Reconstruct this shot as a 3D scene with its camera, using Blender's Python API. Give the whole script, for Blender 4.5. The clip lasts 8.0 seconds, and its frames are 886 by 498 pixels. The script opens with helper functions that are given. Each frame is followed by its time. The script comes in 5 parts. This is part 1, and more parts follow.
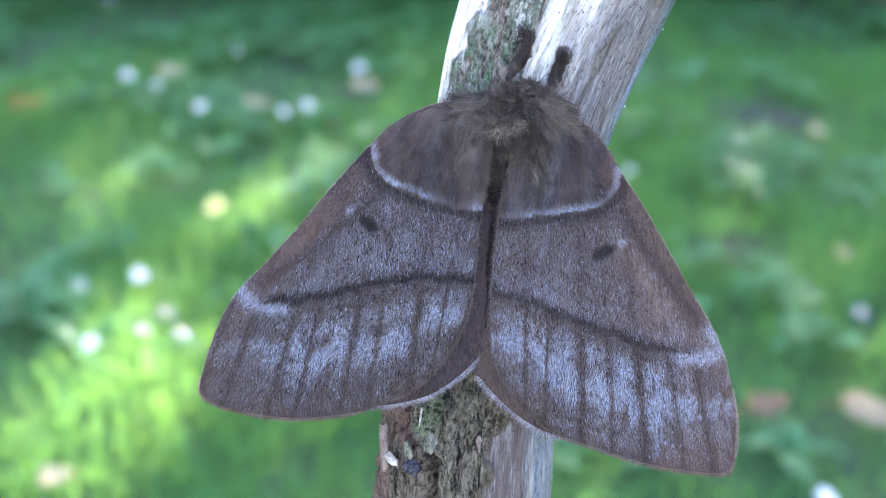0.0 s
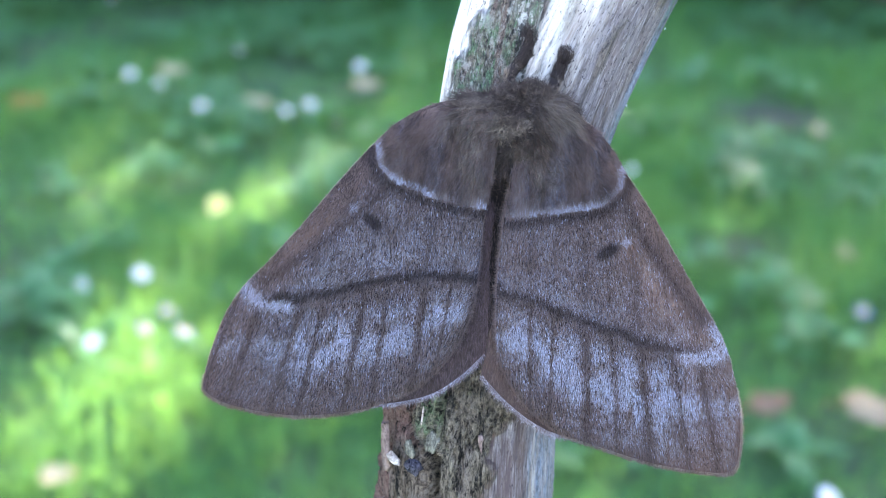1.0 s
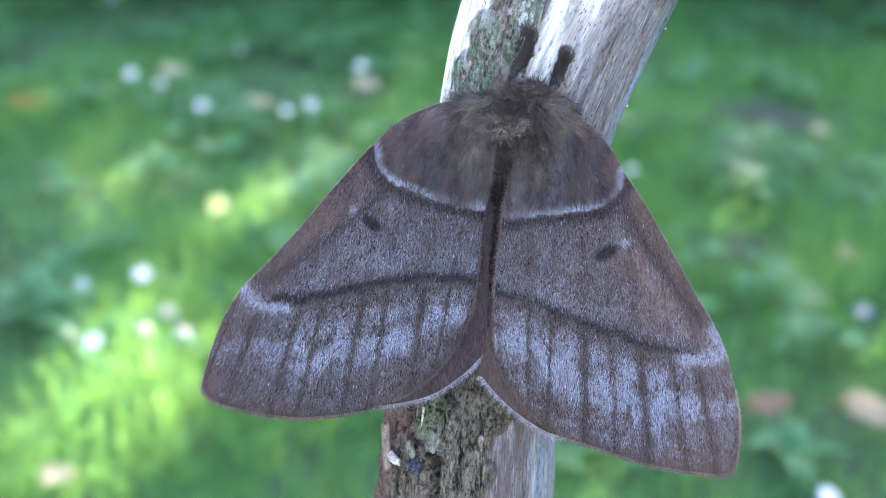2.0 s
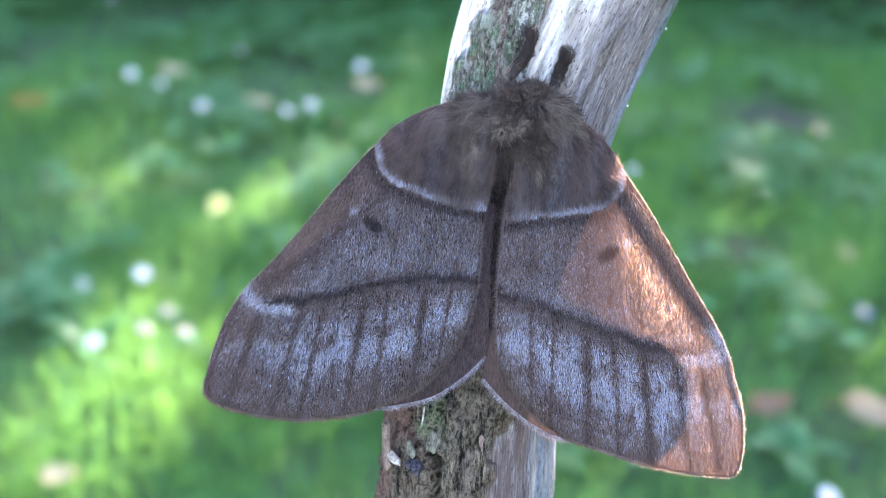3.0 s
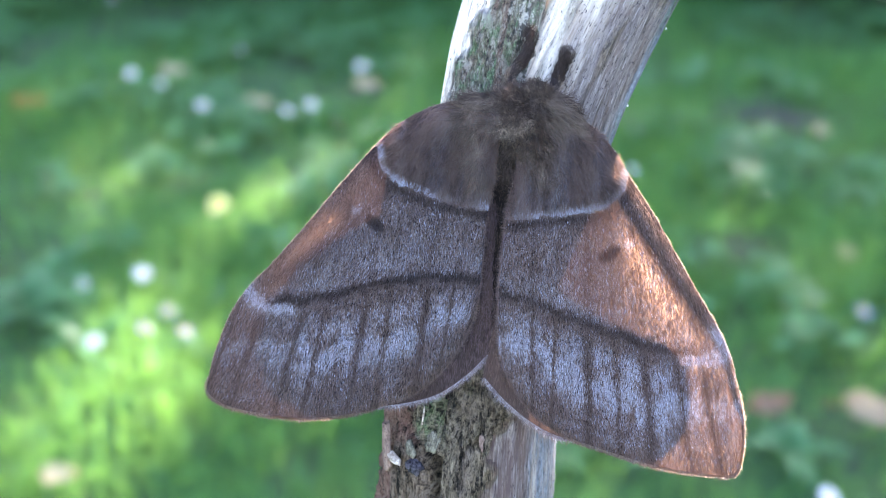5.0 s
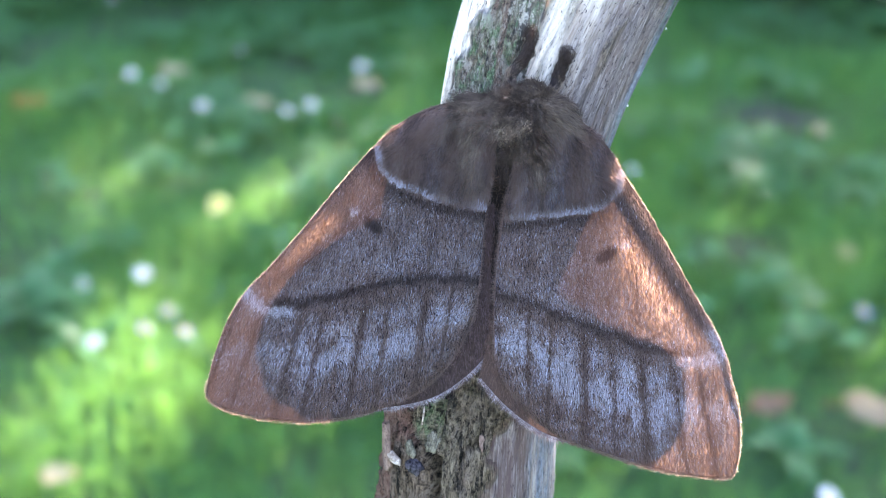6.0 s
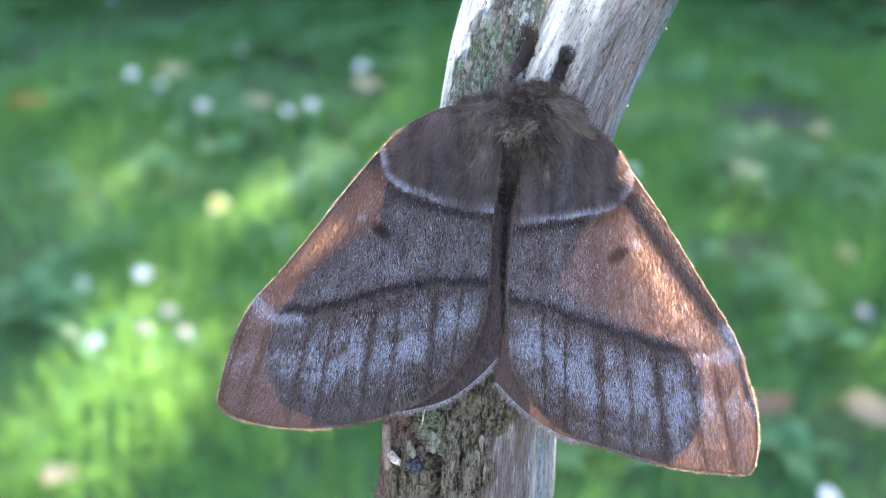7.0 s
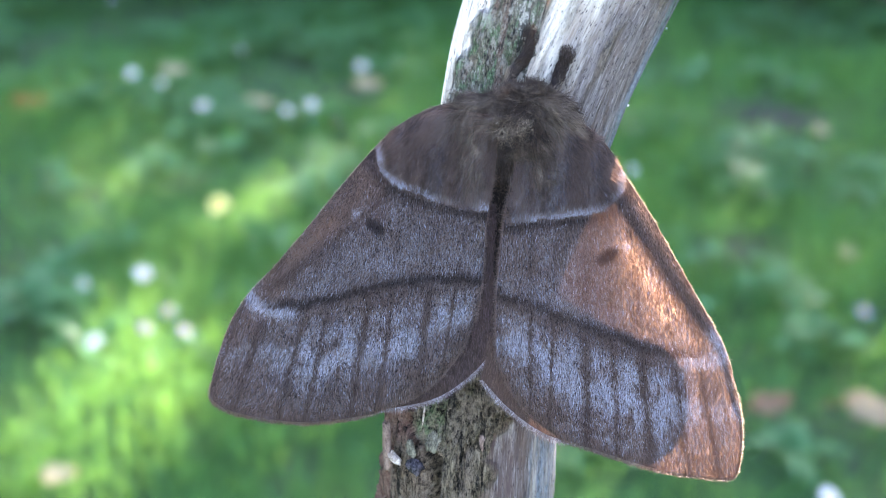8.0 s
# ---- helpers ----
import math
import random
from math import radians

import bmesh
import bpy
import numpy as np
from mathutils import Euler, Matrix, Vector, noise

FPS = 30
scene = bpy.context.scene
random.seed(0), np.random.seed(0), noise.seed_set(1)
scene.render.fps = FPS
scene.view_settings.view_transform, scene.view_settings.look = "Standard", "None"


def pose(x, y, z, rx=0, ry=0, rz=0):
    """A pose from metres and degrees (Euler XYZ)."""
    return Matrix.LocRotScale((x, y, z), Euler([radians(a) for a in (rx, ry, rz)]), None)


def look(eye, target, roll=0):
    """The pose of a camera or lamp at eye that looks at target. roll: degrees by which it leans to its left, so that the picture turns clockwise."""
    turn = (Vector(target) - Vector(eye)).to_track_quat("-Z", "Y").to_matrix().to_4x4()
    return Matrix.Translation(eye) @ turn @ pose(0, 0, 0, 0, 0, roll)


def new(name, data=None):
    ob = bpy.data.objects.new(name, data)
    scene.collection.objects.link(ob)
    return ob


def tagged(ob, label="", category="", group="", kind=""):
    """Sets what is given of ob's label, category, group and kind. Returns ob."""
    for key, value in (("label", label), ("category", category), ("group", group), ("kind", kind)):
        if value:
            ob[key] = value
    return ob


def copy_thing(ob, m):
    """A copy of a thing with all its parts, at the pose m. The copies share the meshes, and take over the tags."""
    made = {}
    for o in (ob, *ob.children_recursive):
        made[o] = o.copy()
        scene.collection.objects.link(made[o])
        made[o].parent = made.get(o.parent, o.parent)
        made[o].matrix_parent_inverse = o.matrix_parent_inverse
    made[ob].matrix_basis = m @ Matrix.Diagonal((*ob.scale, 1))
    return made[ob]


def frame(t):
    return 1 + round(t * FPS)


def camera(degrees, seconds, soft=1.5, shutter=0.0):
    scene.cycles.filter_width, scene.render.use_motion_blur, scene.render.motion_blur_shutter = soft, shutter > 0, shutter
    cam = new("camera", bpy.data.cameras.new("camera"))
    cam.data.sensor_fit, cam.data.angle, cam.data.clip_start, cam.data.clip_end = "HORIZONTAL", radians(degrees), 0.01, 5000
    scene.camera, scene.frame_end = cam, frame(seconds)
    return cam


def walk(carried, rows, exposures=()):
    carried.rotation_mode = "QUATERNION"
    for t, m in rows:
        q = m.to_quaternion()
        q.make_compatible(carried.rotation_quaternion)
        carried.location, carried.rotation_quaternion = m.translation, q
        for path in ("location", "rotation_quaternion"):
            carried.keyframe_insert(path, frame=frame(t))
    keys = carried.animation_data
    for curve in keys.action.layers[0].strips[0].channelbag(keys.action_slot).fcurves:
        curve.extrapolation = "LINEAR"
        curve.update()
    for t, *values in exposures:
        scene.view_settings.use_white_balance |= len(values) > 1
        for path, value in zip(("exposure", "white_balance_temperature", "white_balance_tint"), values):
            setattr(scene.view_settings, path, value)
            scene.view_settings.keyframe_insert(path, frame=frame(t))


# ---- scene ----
cam = camera(40, 8.0, soft=0.9)
EYE = Vector((0.0, 0.0, 0.78))
TILT = 63.0          # 27 degrees below the horizon
REACH = 180.0        # millimetres from the lens to the moth
cam.data.dof.use_dof = True
cam.data.dof.focus_distance = 0.1763
cam.data.dof.aperture_fstop = 16.5


def held(yaw, nod):
    """The camera's pose, turned by fractions of a degree about its stand."""
    return pose(EYE.x, EYE.y, EYE.z, TILT + nod, 0, yaw)


walk(cam, [(0.0, held(-0.146, 0.037)), (0.3, held(-0.075, 0.008)), (0.6, held(-0.055, 0)), (1.5, held(-0.04, 0)), (3.0, held(0, 0)),
           (5.0, held(0.004, 0)), (7.0, held(0.008, 0)), (8.0, held(0.024, -0.008))], exposures=[(0.0, 3.69, 6380, 28), (1.7, 3.68, 6380, 28), (3.0, 3.62, 6440, 28), (4.5, 3.58, 6480, 28), (6.5, 3.48, 6620, 26), (8.0, 3.47, 6680, 26)])

# ---- world and sun ----
SUN_UP, SUN_SIDE = 25.0, 22.0   # elevation, and azimuth towards +x from the view's far side
TO_SUN = Vector((math.sin(radians(SUN_SIDE)) * math.cos(radians(SUN_UP)), math.cos(radians(SUN_SIDE)) * math.cos(radians(SUN_UP)), math.sin(radians(SUN_UP))))
world = bpy.data.worlds.new("garden_sky")
scene.world = world
world.use_nodes = True
sky = world.node_tree.nodes.new("ShaderNodeTexSky")
sky.sky_type, sky.sun_disc = "NISHITA", False
sky.sun_elevation, sky.sun_rotation = radians(SUN_UP), radians(SUN_SIDE)
sky.dust_density = 0.6
world.node_tree.links.new(sky.outputs["Color"], world.node_tree.nodes["Background"].inputs["Color"])
world.node_tree.nodes["Background"].inputs["Strength"].default_value = 0.15
lamp = bpy.data.lights.new("sun", "SUN")
lamp.energy, lamp.angle, lamp.color = 5.0, radians(0.53), (1.0, 0.95, 0.87)
sun = new("sun", lamp)
sun.matrix_world = look(TO_SUN * 30, (0, 0, 0))

# ---- materials ----


class Paint:
    """A node material, with short calls for the nodes that most surfaces here use."""

    def __init__(self, name):
        self.mat = bpy.data.materials.new(name)
        self.mat.use_nodes = True
        self.nodes, self.links = self.mat.node_tree.nodes, self.mat.node_tree.links
        self.nodes.clear()
        self.out = self.nodes.new("ShaderNodeOutputMaterial")

    def put(self, socket, value):
        if isinstance(value, bpy.types.NodeSocket):
            self.links.new(value, socket)
        elif isinstance(value, (tuple, list)):
            socket.default_value = (*value, 1.0) if len(value) == 3 and socket.type == "RGBA" else value
        else:
            socket.default_value = value

    def node(self, kind, out=0, **values):
        n = self.nodes.new(kind)
        for key, value in values.items():
            self.put(n.inputs[key.replace("_", " ")], value)
        return n.outputs[out]

    follow = ""

    def place(self, scale=(1, 1, 1)):
        n = self.nodes.new("ShaderNodeMapping")
        if self.follow:
            a = self.nodes.new("ShaderNodeAttribute")
            a.attribute_name = self.follow
            self.links.new(a.outputs["Vector"], n.inputs["Vector"])
        else:
            self.links.new(self.nodes.new("ShaderNodeTexCoord").outputs["Object"], n.inputs["Vector"])
        n.inputs["Scale"].default_value = scale
        return n.outputs[0]

    def grain(self, scale, stretch=(1, 1, 1), detail=4.0, rough=0.6):
        return self.node("ShaderNodeTexNoise", Vector=self.place(stretch), Scale=scale, Detail=detail, Roughness=rough)

    def ramp(self, fac, a, b):
        n = self.nodes.new("ShaderNodeMapRange")
        self.put(n.inputs["Value"], fac)
        n.inputs["From Min"].default_value, n.inputs["From Max"].default_value = a, b
        return n.outputs[0]

    def mix(self, fac, a, b, blend="MIX"):
        n = self.nodes.new("ShaderNodeMix")
        n.data_type, n.blend_type = "RGBA", blend
        self.put(n.inputs[0], fac)
        self.put(n.inputs[6], a)
        self.put(n.inputs[7], b)
        return n.outputs[2]

    def sums(self, how, a, b):
        n = self.nodes.new("ShaderNodeMath")
        n.operation = how
        self.put(n.inputs[0], a)
        self.put(n.inputs[1], b)
        return n.outputs[0]

    def tone(self):
        """The three pigment amounts that a mesh carries at its points."""
        n = self.nodes.new("ShaderNodeAttribute")
        n.attribute_name = "tone"
        s = self.nodes.new("ShaderNodeSeparateColor")
        self.links.new(n.outputs["Color"], s.inputs[0])
        self.fourth = n.outputs["Alpha"]
        return s.outputs[0], s.outputs[1], s.outputs[2]

    def island(self):
        return self.nodes.new("ShaderNodeNewGeometry").outputs["Random Per Island"]

    def bump(self, height, strength, distance):
        return self.node("ShaderNodeBump", Height=height, Strength=strength, Distance=distance)

    def done(self, color, rough=0.8, normal=None, backlit=None, share=0.0, gloss=0.1, metal=0.0):
        p = self.nodes.new("ShaderNodeBsdfPrincipled")
        self.put(p.inputs["Base Color"], color)
        self.put(p.inputs["Roughness"], rough)
        p.inputs["Specular IOR Level"].default_value = gloss
        p.inputs["Metallic"].default_value = metal
        if normal is not None:
            self.put(p.inputs["Normal"], normal)
        shade = p.outputs[0]
        if backlit is not None:
            back = self.nodes.new("ShaderNodeBsdfTranslucent")
            self.put(back.inputs["Color"], backlit)
            m = self.nodes.new("ShaderNodeMixShader")
            self.put(m.inputs[0], share)
            self.links.new(shade, m.inputs[1])
            self.links.new(back.outputs[0], m.inputs[2])
            shade = m.outputs[0]
        self.links.new(shade, self.out.inputs["Surface"])
        return self.mat


def wing_material(name, share, clear=(0.78, 0.43, 0.24)):
    """Scaled wing membrane: brown, dark bands, bluish-white dusting; lets warm light through."""
    p = Paint(name)
    frost, dark, warm = p.tone()
    thin = p.fourth
    speck = p.grain(2600, (1, 0.45, 1), 3.0, 0.7)
    blotch = p.grain(260, (1, 1, 1), 3.0)
    base = p.mix(p.ramp(blotch, 0.35, 0.65), (0.017, 0.0125, 0.0115), (0.03, 0.022, 0.02))
    base = p.mix(warm, base, (0.075, 0.047, 0.036))
    base = p.mix(dark, base, (0.023, 0.016, 0.0145))
    amount = p.sums("MULTIPLY", frost, p.ramp(speck, 0.42, 0.62))
    base = p.mix(p.sums("MULTIPLY", amount, 0.5), base, (0.3, 0.31, 0.4))
    backlit = p.mix(dark, p.mix(frost, clear, (0.8, 0.55, 0.42)), (0.26, 0.135, 0.075))
    backlit = p.mix(p.ramp(speck, 0.38, 0.58), (0.13, 0.065, 0.038), backlit)
    backlit = p.mix(thin, (0.035, 0.02, 0.015), backlit)
    return p.done(base, 0.65, p.bump(speck, 0.5, 0.0002), backlit, share, 0.06)


def hair_material(name, brown, pale, share=0.3, clear=(0.42, 0.25, 0.16), bright=(0.5, 0.41, 0.35)):
    p = Paint(name)
    frost, dark, warm = p.tone()
    base = p.mix(p.island(), [c * 0.28 for c in brown], [c * 1.65 for c in brown])
    base = p.mix(warm, base, (0.1, 0.064, 0.048))
    base = p.mix(dark, base, (0.016, 0.0115, 0.0105))
    base = p.mix(frost, base, pale)
    return p.done(base, 0.5, None, p.mix(frost, p.mix(dark, clear, (0.18, 0.1, 0.06)), bright), share, 0.08)


def wood_material():
    """Weathered stick: silver-grey bare wood, rough bark with algae, reddish inner bark, by the amounts on the mesh."""
    p = Paint("weathered_wood")
    bark, green, red = p.tone()
    pale = p.fourth
    p.follow = "along"
    streak = p.grain(1000, (1, 0.11, 1), 7.0, 0.75)
    wide = p.grain(330, (1, 0.18, 1), 6.0, 0.7)
    broad = p.grain(150, (1, 0.4, 1), 4.0)
    fine = p.grain(2300, (1, 0.45, 1), 5.0, 0.75)
    pits = p.grain(3200, (1, 0.3, 1), 2.0)
    cracks = p.grain(3600, (1, 0.07, 1), 5.0, 0.7)
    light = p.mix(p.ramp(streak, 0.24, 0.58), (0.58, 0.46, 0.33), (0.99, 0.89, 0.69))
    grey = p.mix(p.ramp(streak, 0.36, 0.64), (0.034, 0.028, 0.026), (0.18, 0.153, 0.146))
    # pale also carries the right limb's painted bright and shaded sides
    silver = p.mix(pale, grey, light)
    silver = p.mix(p.sums("MULTIPLY", p.ramp(wide, 0.49, 0.64), 0.7), silver, p.mix(pale, (0.12, 0.082, 0.06), (0.4, 0.31, 0.235)))
    silver = p.mix(p.sums("MULTIPLY", p.ramp(broad, 0.5, 0.68), 0.45), silver, p.mix(pale, (0.15, 0.105, 0.08), (0.5, 0.4, 0.3)))
    silver = p.mix(p.sums("MULTIPLY", p.ramp(p.sums("SUBTRACT", cracks, p.sums("MULTIPLY", pale, 0.05)), 0.53, 0.64), 0.75), silver, (0.075, 0.058, 0.05))
    silver = p.mix(p.sums("MULTIPLY", p.ramp(cracks, 0.46, 0.36), 0.35), silver, (0.55, 0.5, 0.46))
    speck = p.grain(2500, (1, 0.36, 1), 4.0, 0.65)
    silver = p.mix(p.sums("MULTIPLY", p.ramp(speck, 0.57, 0.63), p.ramp(p.grain(230, (1, 0.5, 1), 3.0), 0.4, 0.54)), silver, (0.035, 0.03, 0.03))
    silver = p.mix(p.ramp(pits, 0.65, 0.69), silver, (0.03, 0.027, 0.028))
    silver = p.mix(p.sums("MULTIPLY", red, p.ramp(streak, 0.62, 0.4)), silver, (0.085, 0.06, 0.055))
    # pale bluish crust on the weather side
    silver = p.mix(p.sums("MULTIPLY", green, p.ramp(p.grain(900, (1, 0.25, 1), 5.0, 0.7), 0.3, 0.6)), silver, p.mix(p.ramp(p.sums("ADD", p.sums("MULTIPLY", streak, 0.5), p.sums("MULTIPLY", fine, 0.5)), 0.4, 0.6), (0.04, 0.05, 0.062), (0.24, 0.29, 0.335)))
    flake = p.grain(1100, (1, 0.3, 1), 6.0, 0.75)
    rough = p.mix(p.ramp(fine, 0.36, 0.64), (0.02, 0.015, 0.01), (0.25, 0.2, 0.13))
    rough = p.mix(p.ramp(flake, 0.5, 0.62), rough, p.mix(p.ramp(fine, 0.36, 0.64), (0.12, 0.09, 0.06), (0.4, 0.315, 0.215)))
    plates = p.grain(260, (1, 0.6, 1), 4.0, 0.6)
    rough = p.mix(p.ramp(plates, 0.5, 0.6), rough, p.mix(p.ramp(fine, 0.36, 0.64), (0.08, 0.06, 0.042), (0.33, 0.26, 0.185)))
    moss = p.grain(800, (1, 0.3, 1), 6.0, 0.74)
    rough = p.mix(p.sums("MULTIPLY", green, p.sums("MAXIMUM", p.sums("MULTIPLY", p.ramp(broad, 0.4, 0.62), 0.5), p.ramp(moss, 0.46, 0.56))), rough, p.mix(p.ramp(fine, 0.35, 0.65), (0.022, 0.066, 0.024), (0.2, 0.36, 0.15)))
    rough = p.mix(p.sums("MULTIPLY", red, 0.85), rough, p.mix(p.ramp(fine, 0.33, 0.67), (0.1, 0.05, 0.038), (0.36, 0.2, 0.155)))
    rough = p.mix(p.sums("MULTIPLY", p.sums("MULTIPLY", red, 0.6), p.ramp(streak, 0.56, 0.66)), rough, (0.3, 0.225, 0.175))
    rough = p.mix(p.ramp(flake, 0.45, 0.39), rough, (0.012, 0.01, 0.008))
    furrow = p.grain(620, (1, 0.14, 1), 5.0, 0.65)
    rough = p.mix(p.ramp(furrow, 0.43, 0.385), rough, (0.01, 0.008, 0.006))
    grit = p.grain(5200, (1, 0.6, 1), 3.0, 0.7)
    lump = p.grain(1500, (1, 0.55, 1), 5.0, 0.7)
    rough = p.mix(p.sums("MULTIPLY", p.ramp(lump, 0.45, 0.36), p.sums("SUBTRACT", 1.0, p.sums("MULTIPLY", red, 0.6))), rough, (0.016, 0.013, 0.009))
    rough = p.mix(p.sums("MULTIPLY", p.ramp(lump, 0.55, 0.66), 0.4), rough, (0.36, 0.31, 0.24))
    rough = p.mix(p.sums("MULTIPLY", p.ramp(grit, 0.56, 0.66), 0.45), rough, (0.36, 0.28, 0.2))
    rough = p.mix(p.sums("MULTIPLY", p.ramp(grit, 0.43, 0.35), 0.7), rough, (0.014, 0.011, 0.008))
    lichen = p.sums("MAXIMUM", p.ramp(p.sums("ADD", p.grain(330, (1, 0.5, 1), 7.0, 0.74), p.sums("MULTIPLY", pale, 0.085)), 0.575, 0.61), p.sums("MULTIPLY", p.ramp(p.grain(2100, (1, 0.28, 1), 6.0, 0.75), 0.535, 0.575), 0.85))
    rough = p.mix(p.sums("MULTIPLY", lichen, p.sums("MULTIPLY", pale, 0.9)), rough, p.mix(p.ramp(fine, 0.35, 0.65), (0.66, 0.6, 0.46), (0.95, 0.9, 0.74)))
    rough = p.mix(p.sums("MULTIPLY", pale, 0.2), rough, (0.42, 0.42, 0.36))
    color = p.mix(bark, silver, rough)
    height = p.sums("ADD", p.sums("MULTIPLY", streak, 0.6), p.sums("MULTIPLY", p.sums("ADD", fine, p.sums("ADD", p.sums("MULTIPLY", grit, 0.5), lump)), bark))
    return p.done(color, 0.85, p.bump(p.sums("ADD", height, p.sums("MULTIPLY", flake, bark)), 1.0, 0.0016), None, 0.0, 0.08)


def leaf_material(name, a, b, backlit, share=0.45, rough=0.5, clumps=False):
    p = Paint(name)
    color = p.mix(p.island(), a, b)
    if clumps:
        own = p.nodes.new("ShaderNodeObjectInfo").outputs["Random"]
        color = p.mix(own, [0.4 * c for c in a], [0.95 * c for c in b])
        color = p.mix(p.sums("MULTIPLY", p.island(), 0.5), color, a)
    color = p.mix(p.ramp(p.grain(9, detail=3.0), 0.35, 0.65), color, [0.7 * c for c in b])
    color = p.mix(p.ramp(p.grain(21, detail=2.0), 0.52, 0.68), color, [1.6 * c for c in b])
    color = p.mix(p.ramp(p.grain(27, detail=2.0), 0.56, 0.7), color, [0.62 * c for c in a])
    return p.done(color, rough, None, backlit, share, 0.08)


def soil_material():
    p = Paint("lawn_soil")
    clump = p.grain(5.0, detail=6.0)
    fine = p.grain(90.0, detail=5.0, rough=0.7)
    color = p.mix(p.ramp(clump, 0.42, 0.6), (0.035, 0.08, 0.028), (0.06, 0.06, 0.035))
    color = p.mix(p.ramp(fine, 0.3, 0.7), color, (0.03, 0.085, 0.034))
    color = p.mix(p.tone()[0], color, p.mix(p.ramp(fine, 0.3, 0.7), (0.03, 0.024, 0.023), (0.065, 0.05, 0.045)))
    return p.done(color, 0.95, p.bump(fine, 0.8, 0.01))


def chip_material(name, a, b, gloss=0.8):
    """A worn chip of wood or bark: pale fibres, dark flecks and grime."""
    p = Paint(name)
    color = p.mix(p.ramp(p.grain(1700, (1, 0.5, 1), 5.0, 0.7), 0.38, 0.62), a, b)
    color = p.mix(p.ramp(p.grain(3100, detail=4.0), 0.57, 0.68), color, [0.5 * c for c in a])
    return p.done(color, gloss, p.bump(p.grain(2600, detail=4.0), 0.8, 0.0006))


def plain_material(name, a, b, scale, rough=0.7, backlit=None, share=0.0):
    p = Paint(name)
    return p.done(p.mix(p.ramp(p.grain(scale), 0.3, 0.7), a, b), rough, None, backlit, share)


WING = wing_material("forewing_scales", 0.5)
HINDWING = wing_material("hindwing_scales", 0.3, (0.5, 0.31, 0.23))
WING_HAIR = hair_material("wing_hair", (0.086, 0.061, 0.05), (0.72, 0.78, 0.92), 0.36)
RIM_HAIR = hair_material("rim_hair", (0.05, 0.034, 0.027), (0.6, 0.5, 0.4), 0.55, (0.8, 0.6, 0.44), (0.95, 0.85, 0.72))
HIND_HAIR = hair_material("hindwing_hair", (0.075, 0.05, 0.055), (0.66, 0.62, 0.64), 0.12)
BODY_HAIR = hair_material("body_hair", (0.085, 0.062, 0.049), (0.44, 0.345, 0.25), 0.1, (0.14, 0.1, 0.075), (0.25, 0.2, 0.16))
BODY_SKIN = plain_material("body_skin", (0.016, 0.012, 0.01), (0.03, 0.022, 0.018), 900, 0.95)
WOOD = wood_material()
CHIP = chip_material("tan_chip", (0.12, 0.08, 0.062), (0.25, 0.175, 0.135))
PALE = chip_material("torn_wood", (0.2, 0.15, 0.11), (0.56, 0.48, 0.39))
LUMP = chip_material("lichen_lump", (0.045, 0.041, 0.03), (0.19, 0.175, 0.125))
# near-white, so the tiny drops show as sun glints
GLINT = plain_material("glint_white", (0.7, 0.74, 0.78), (0.85, 0.87, 0.9), 900, 0.1, (0.9, 0.9, 0.9), 0.35)
KNOT = chip_material("dark_knot", (0.012, 0.011, 0.014), (0.085, 0.075, 0.085), 0.25)
GRASS = leaf_material("grass_blade", (0.018, 0.088, 0.034), (0.048, 0.155, 0.052), (0.21, 0.45, 0.075), 0.45)
CLOVER = leaf_material("clover_leaf", (0.042, 0.14, 0.05), (0.07, 0.195, 0.075), (0.16, 0.42, 0.1), 0.3, clumps=True)
BROAD_LEAF = leaf_material("broad_leaf", (0.045, 0.14, 0.05), (0.08, 0.2, 0.085), (0.2, 0.45, 0.1), 0.3, 0.4, True)
TREE_LEAF = leaf_material("tree_leaf", (0.04, 0.09, 0.025), (0.06, 0.12, 0.03), (0.12, 0.25, 0.04), 0.25)
SOIL = soil_material()
BARK = plain_material("tree_bark", (0.09, 0.07, 0.055), (0.2, 0.165, 0.13), 40, 0.9)
PETAL = plain_material("daisy_petal", (0.78, 0.78, 0.8), (0.86, 0.86, 0.87), 300, 0.6, (0.7, 0.7, 0.75), 0.4)
LILAC = plain_material("lilac_petal", (0.14, 0.145, 0.24), (0.2, 0.2, 0.34), 300)
YOLK = plain_material("daisy_disc", (0.75, 0.5, 0.05), (0.6, 0.38, 0.03), 900)
STEM = plain_material("stem_green", (0.06, 0.13, 0.03), (0.09, 0.17, 0.04), 200)
BUTTER = plain_material("yellow_petal", (0.85, 0.76, 0.3), (0.8, 0.7, 0.22), 200, 0.35, (0.9, 0.8, 0.3), 0.4)
DEAD = {"tan": plain_material("dead_leaf_tan", (0.34, 0.26, 0.155), (0.26, 0.18, 0.1), 60, 0.7, (0.36, 0.22, 0.12), 0.2),
        "brown": plain_material("dead_leaf_brown", (0.2, 0.13, 0.075), (0.14, 0.09, 0.052), 60, 0.7, (0.3, 0.16, 0.08), 0.2),
        "pale": plain_material("dead_leaf_pale", (0.4, 0.34, 0.2), (0.3, 0.24, 0.14), 60, 0.7, (0.5, 0.4, 0.15), 0.2),
        "rust": plain_material("dead_leaf_rust", (0.3, 0.14, 0.04), (0.2, 0.1, 0.03), 60, 0.7, (0.4, 0.15, 0.03), 0.2)}

# ---- building helpers ----
rng = np.random.default_rng(7)


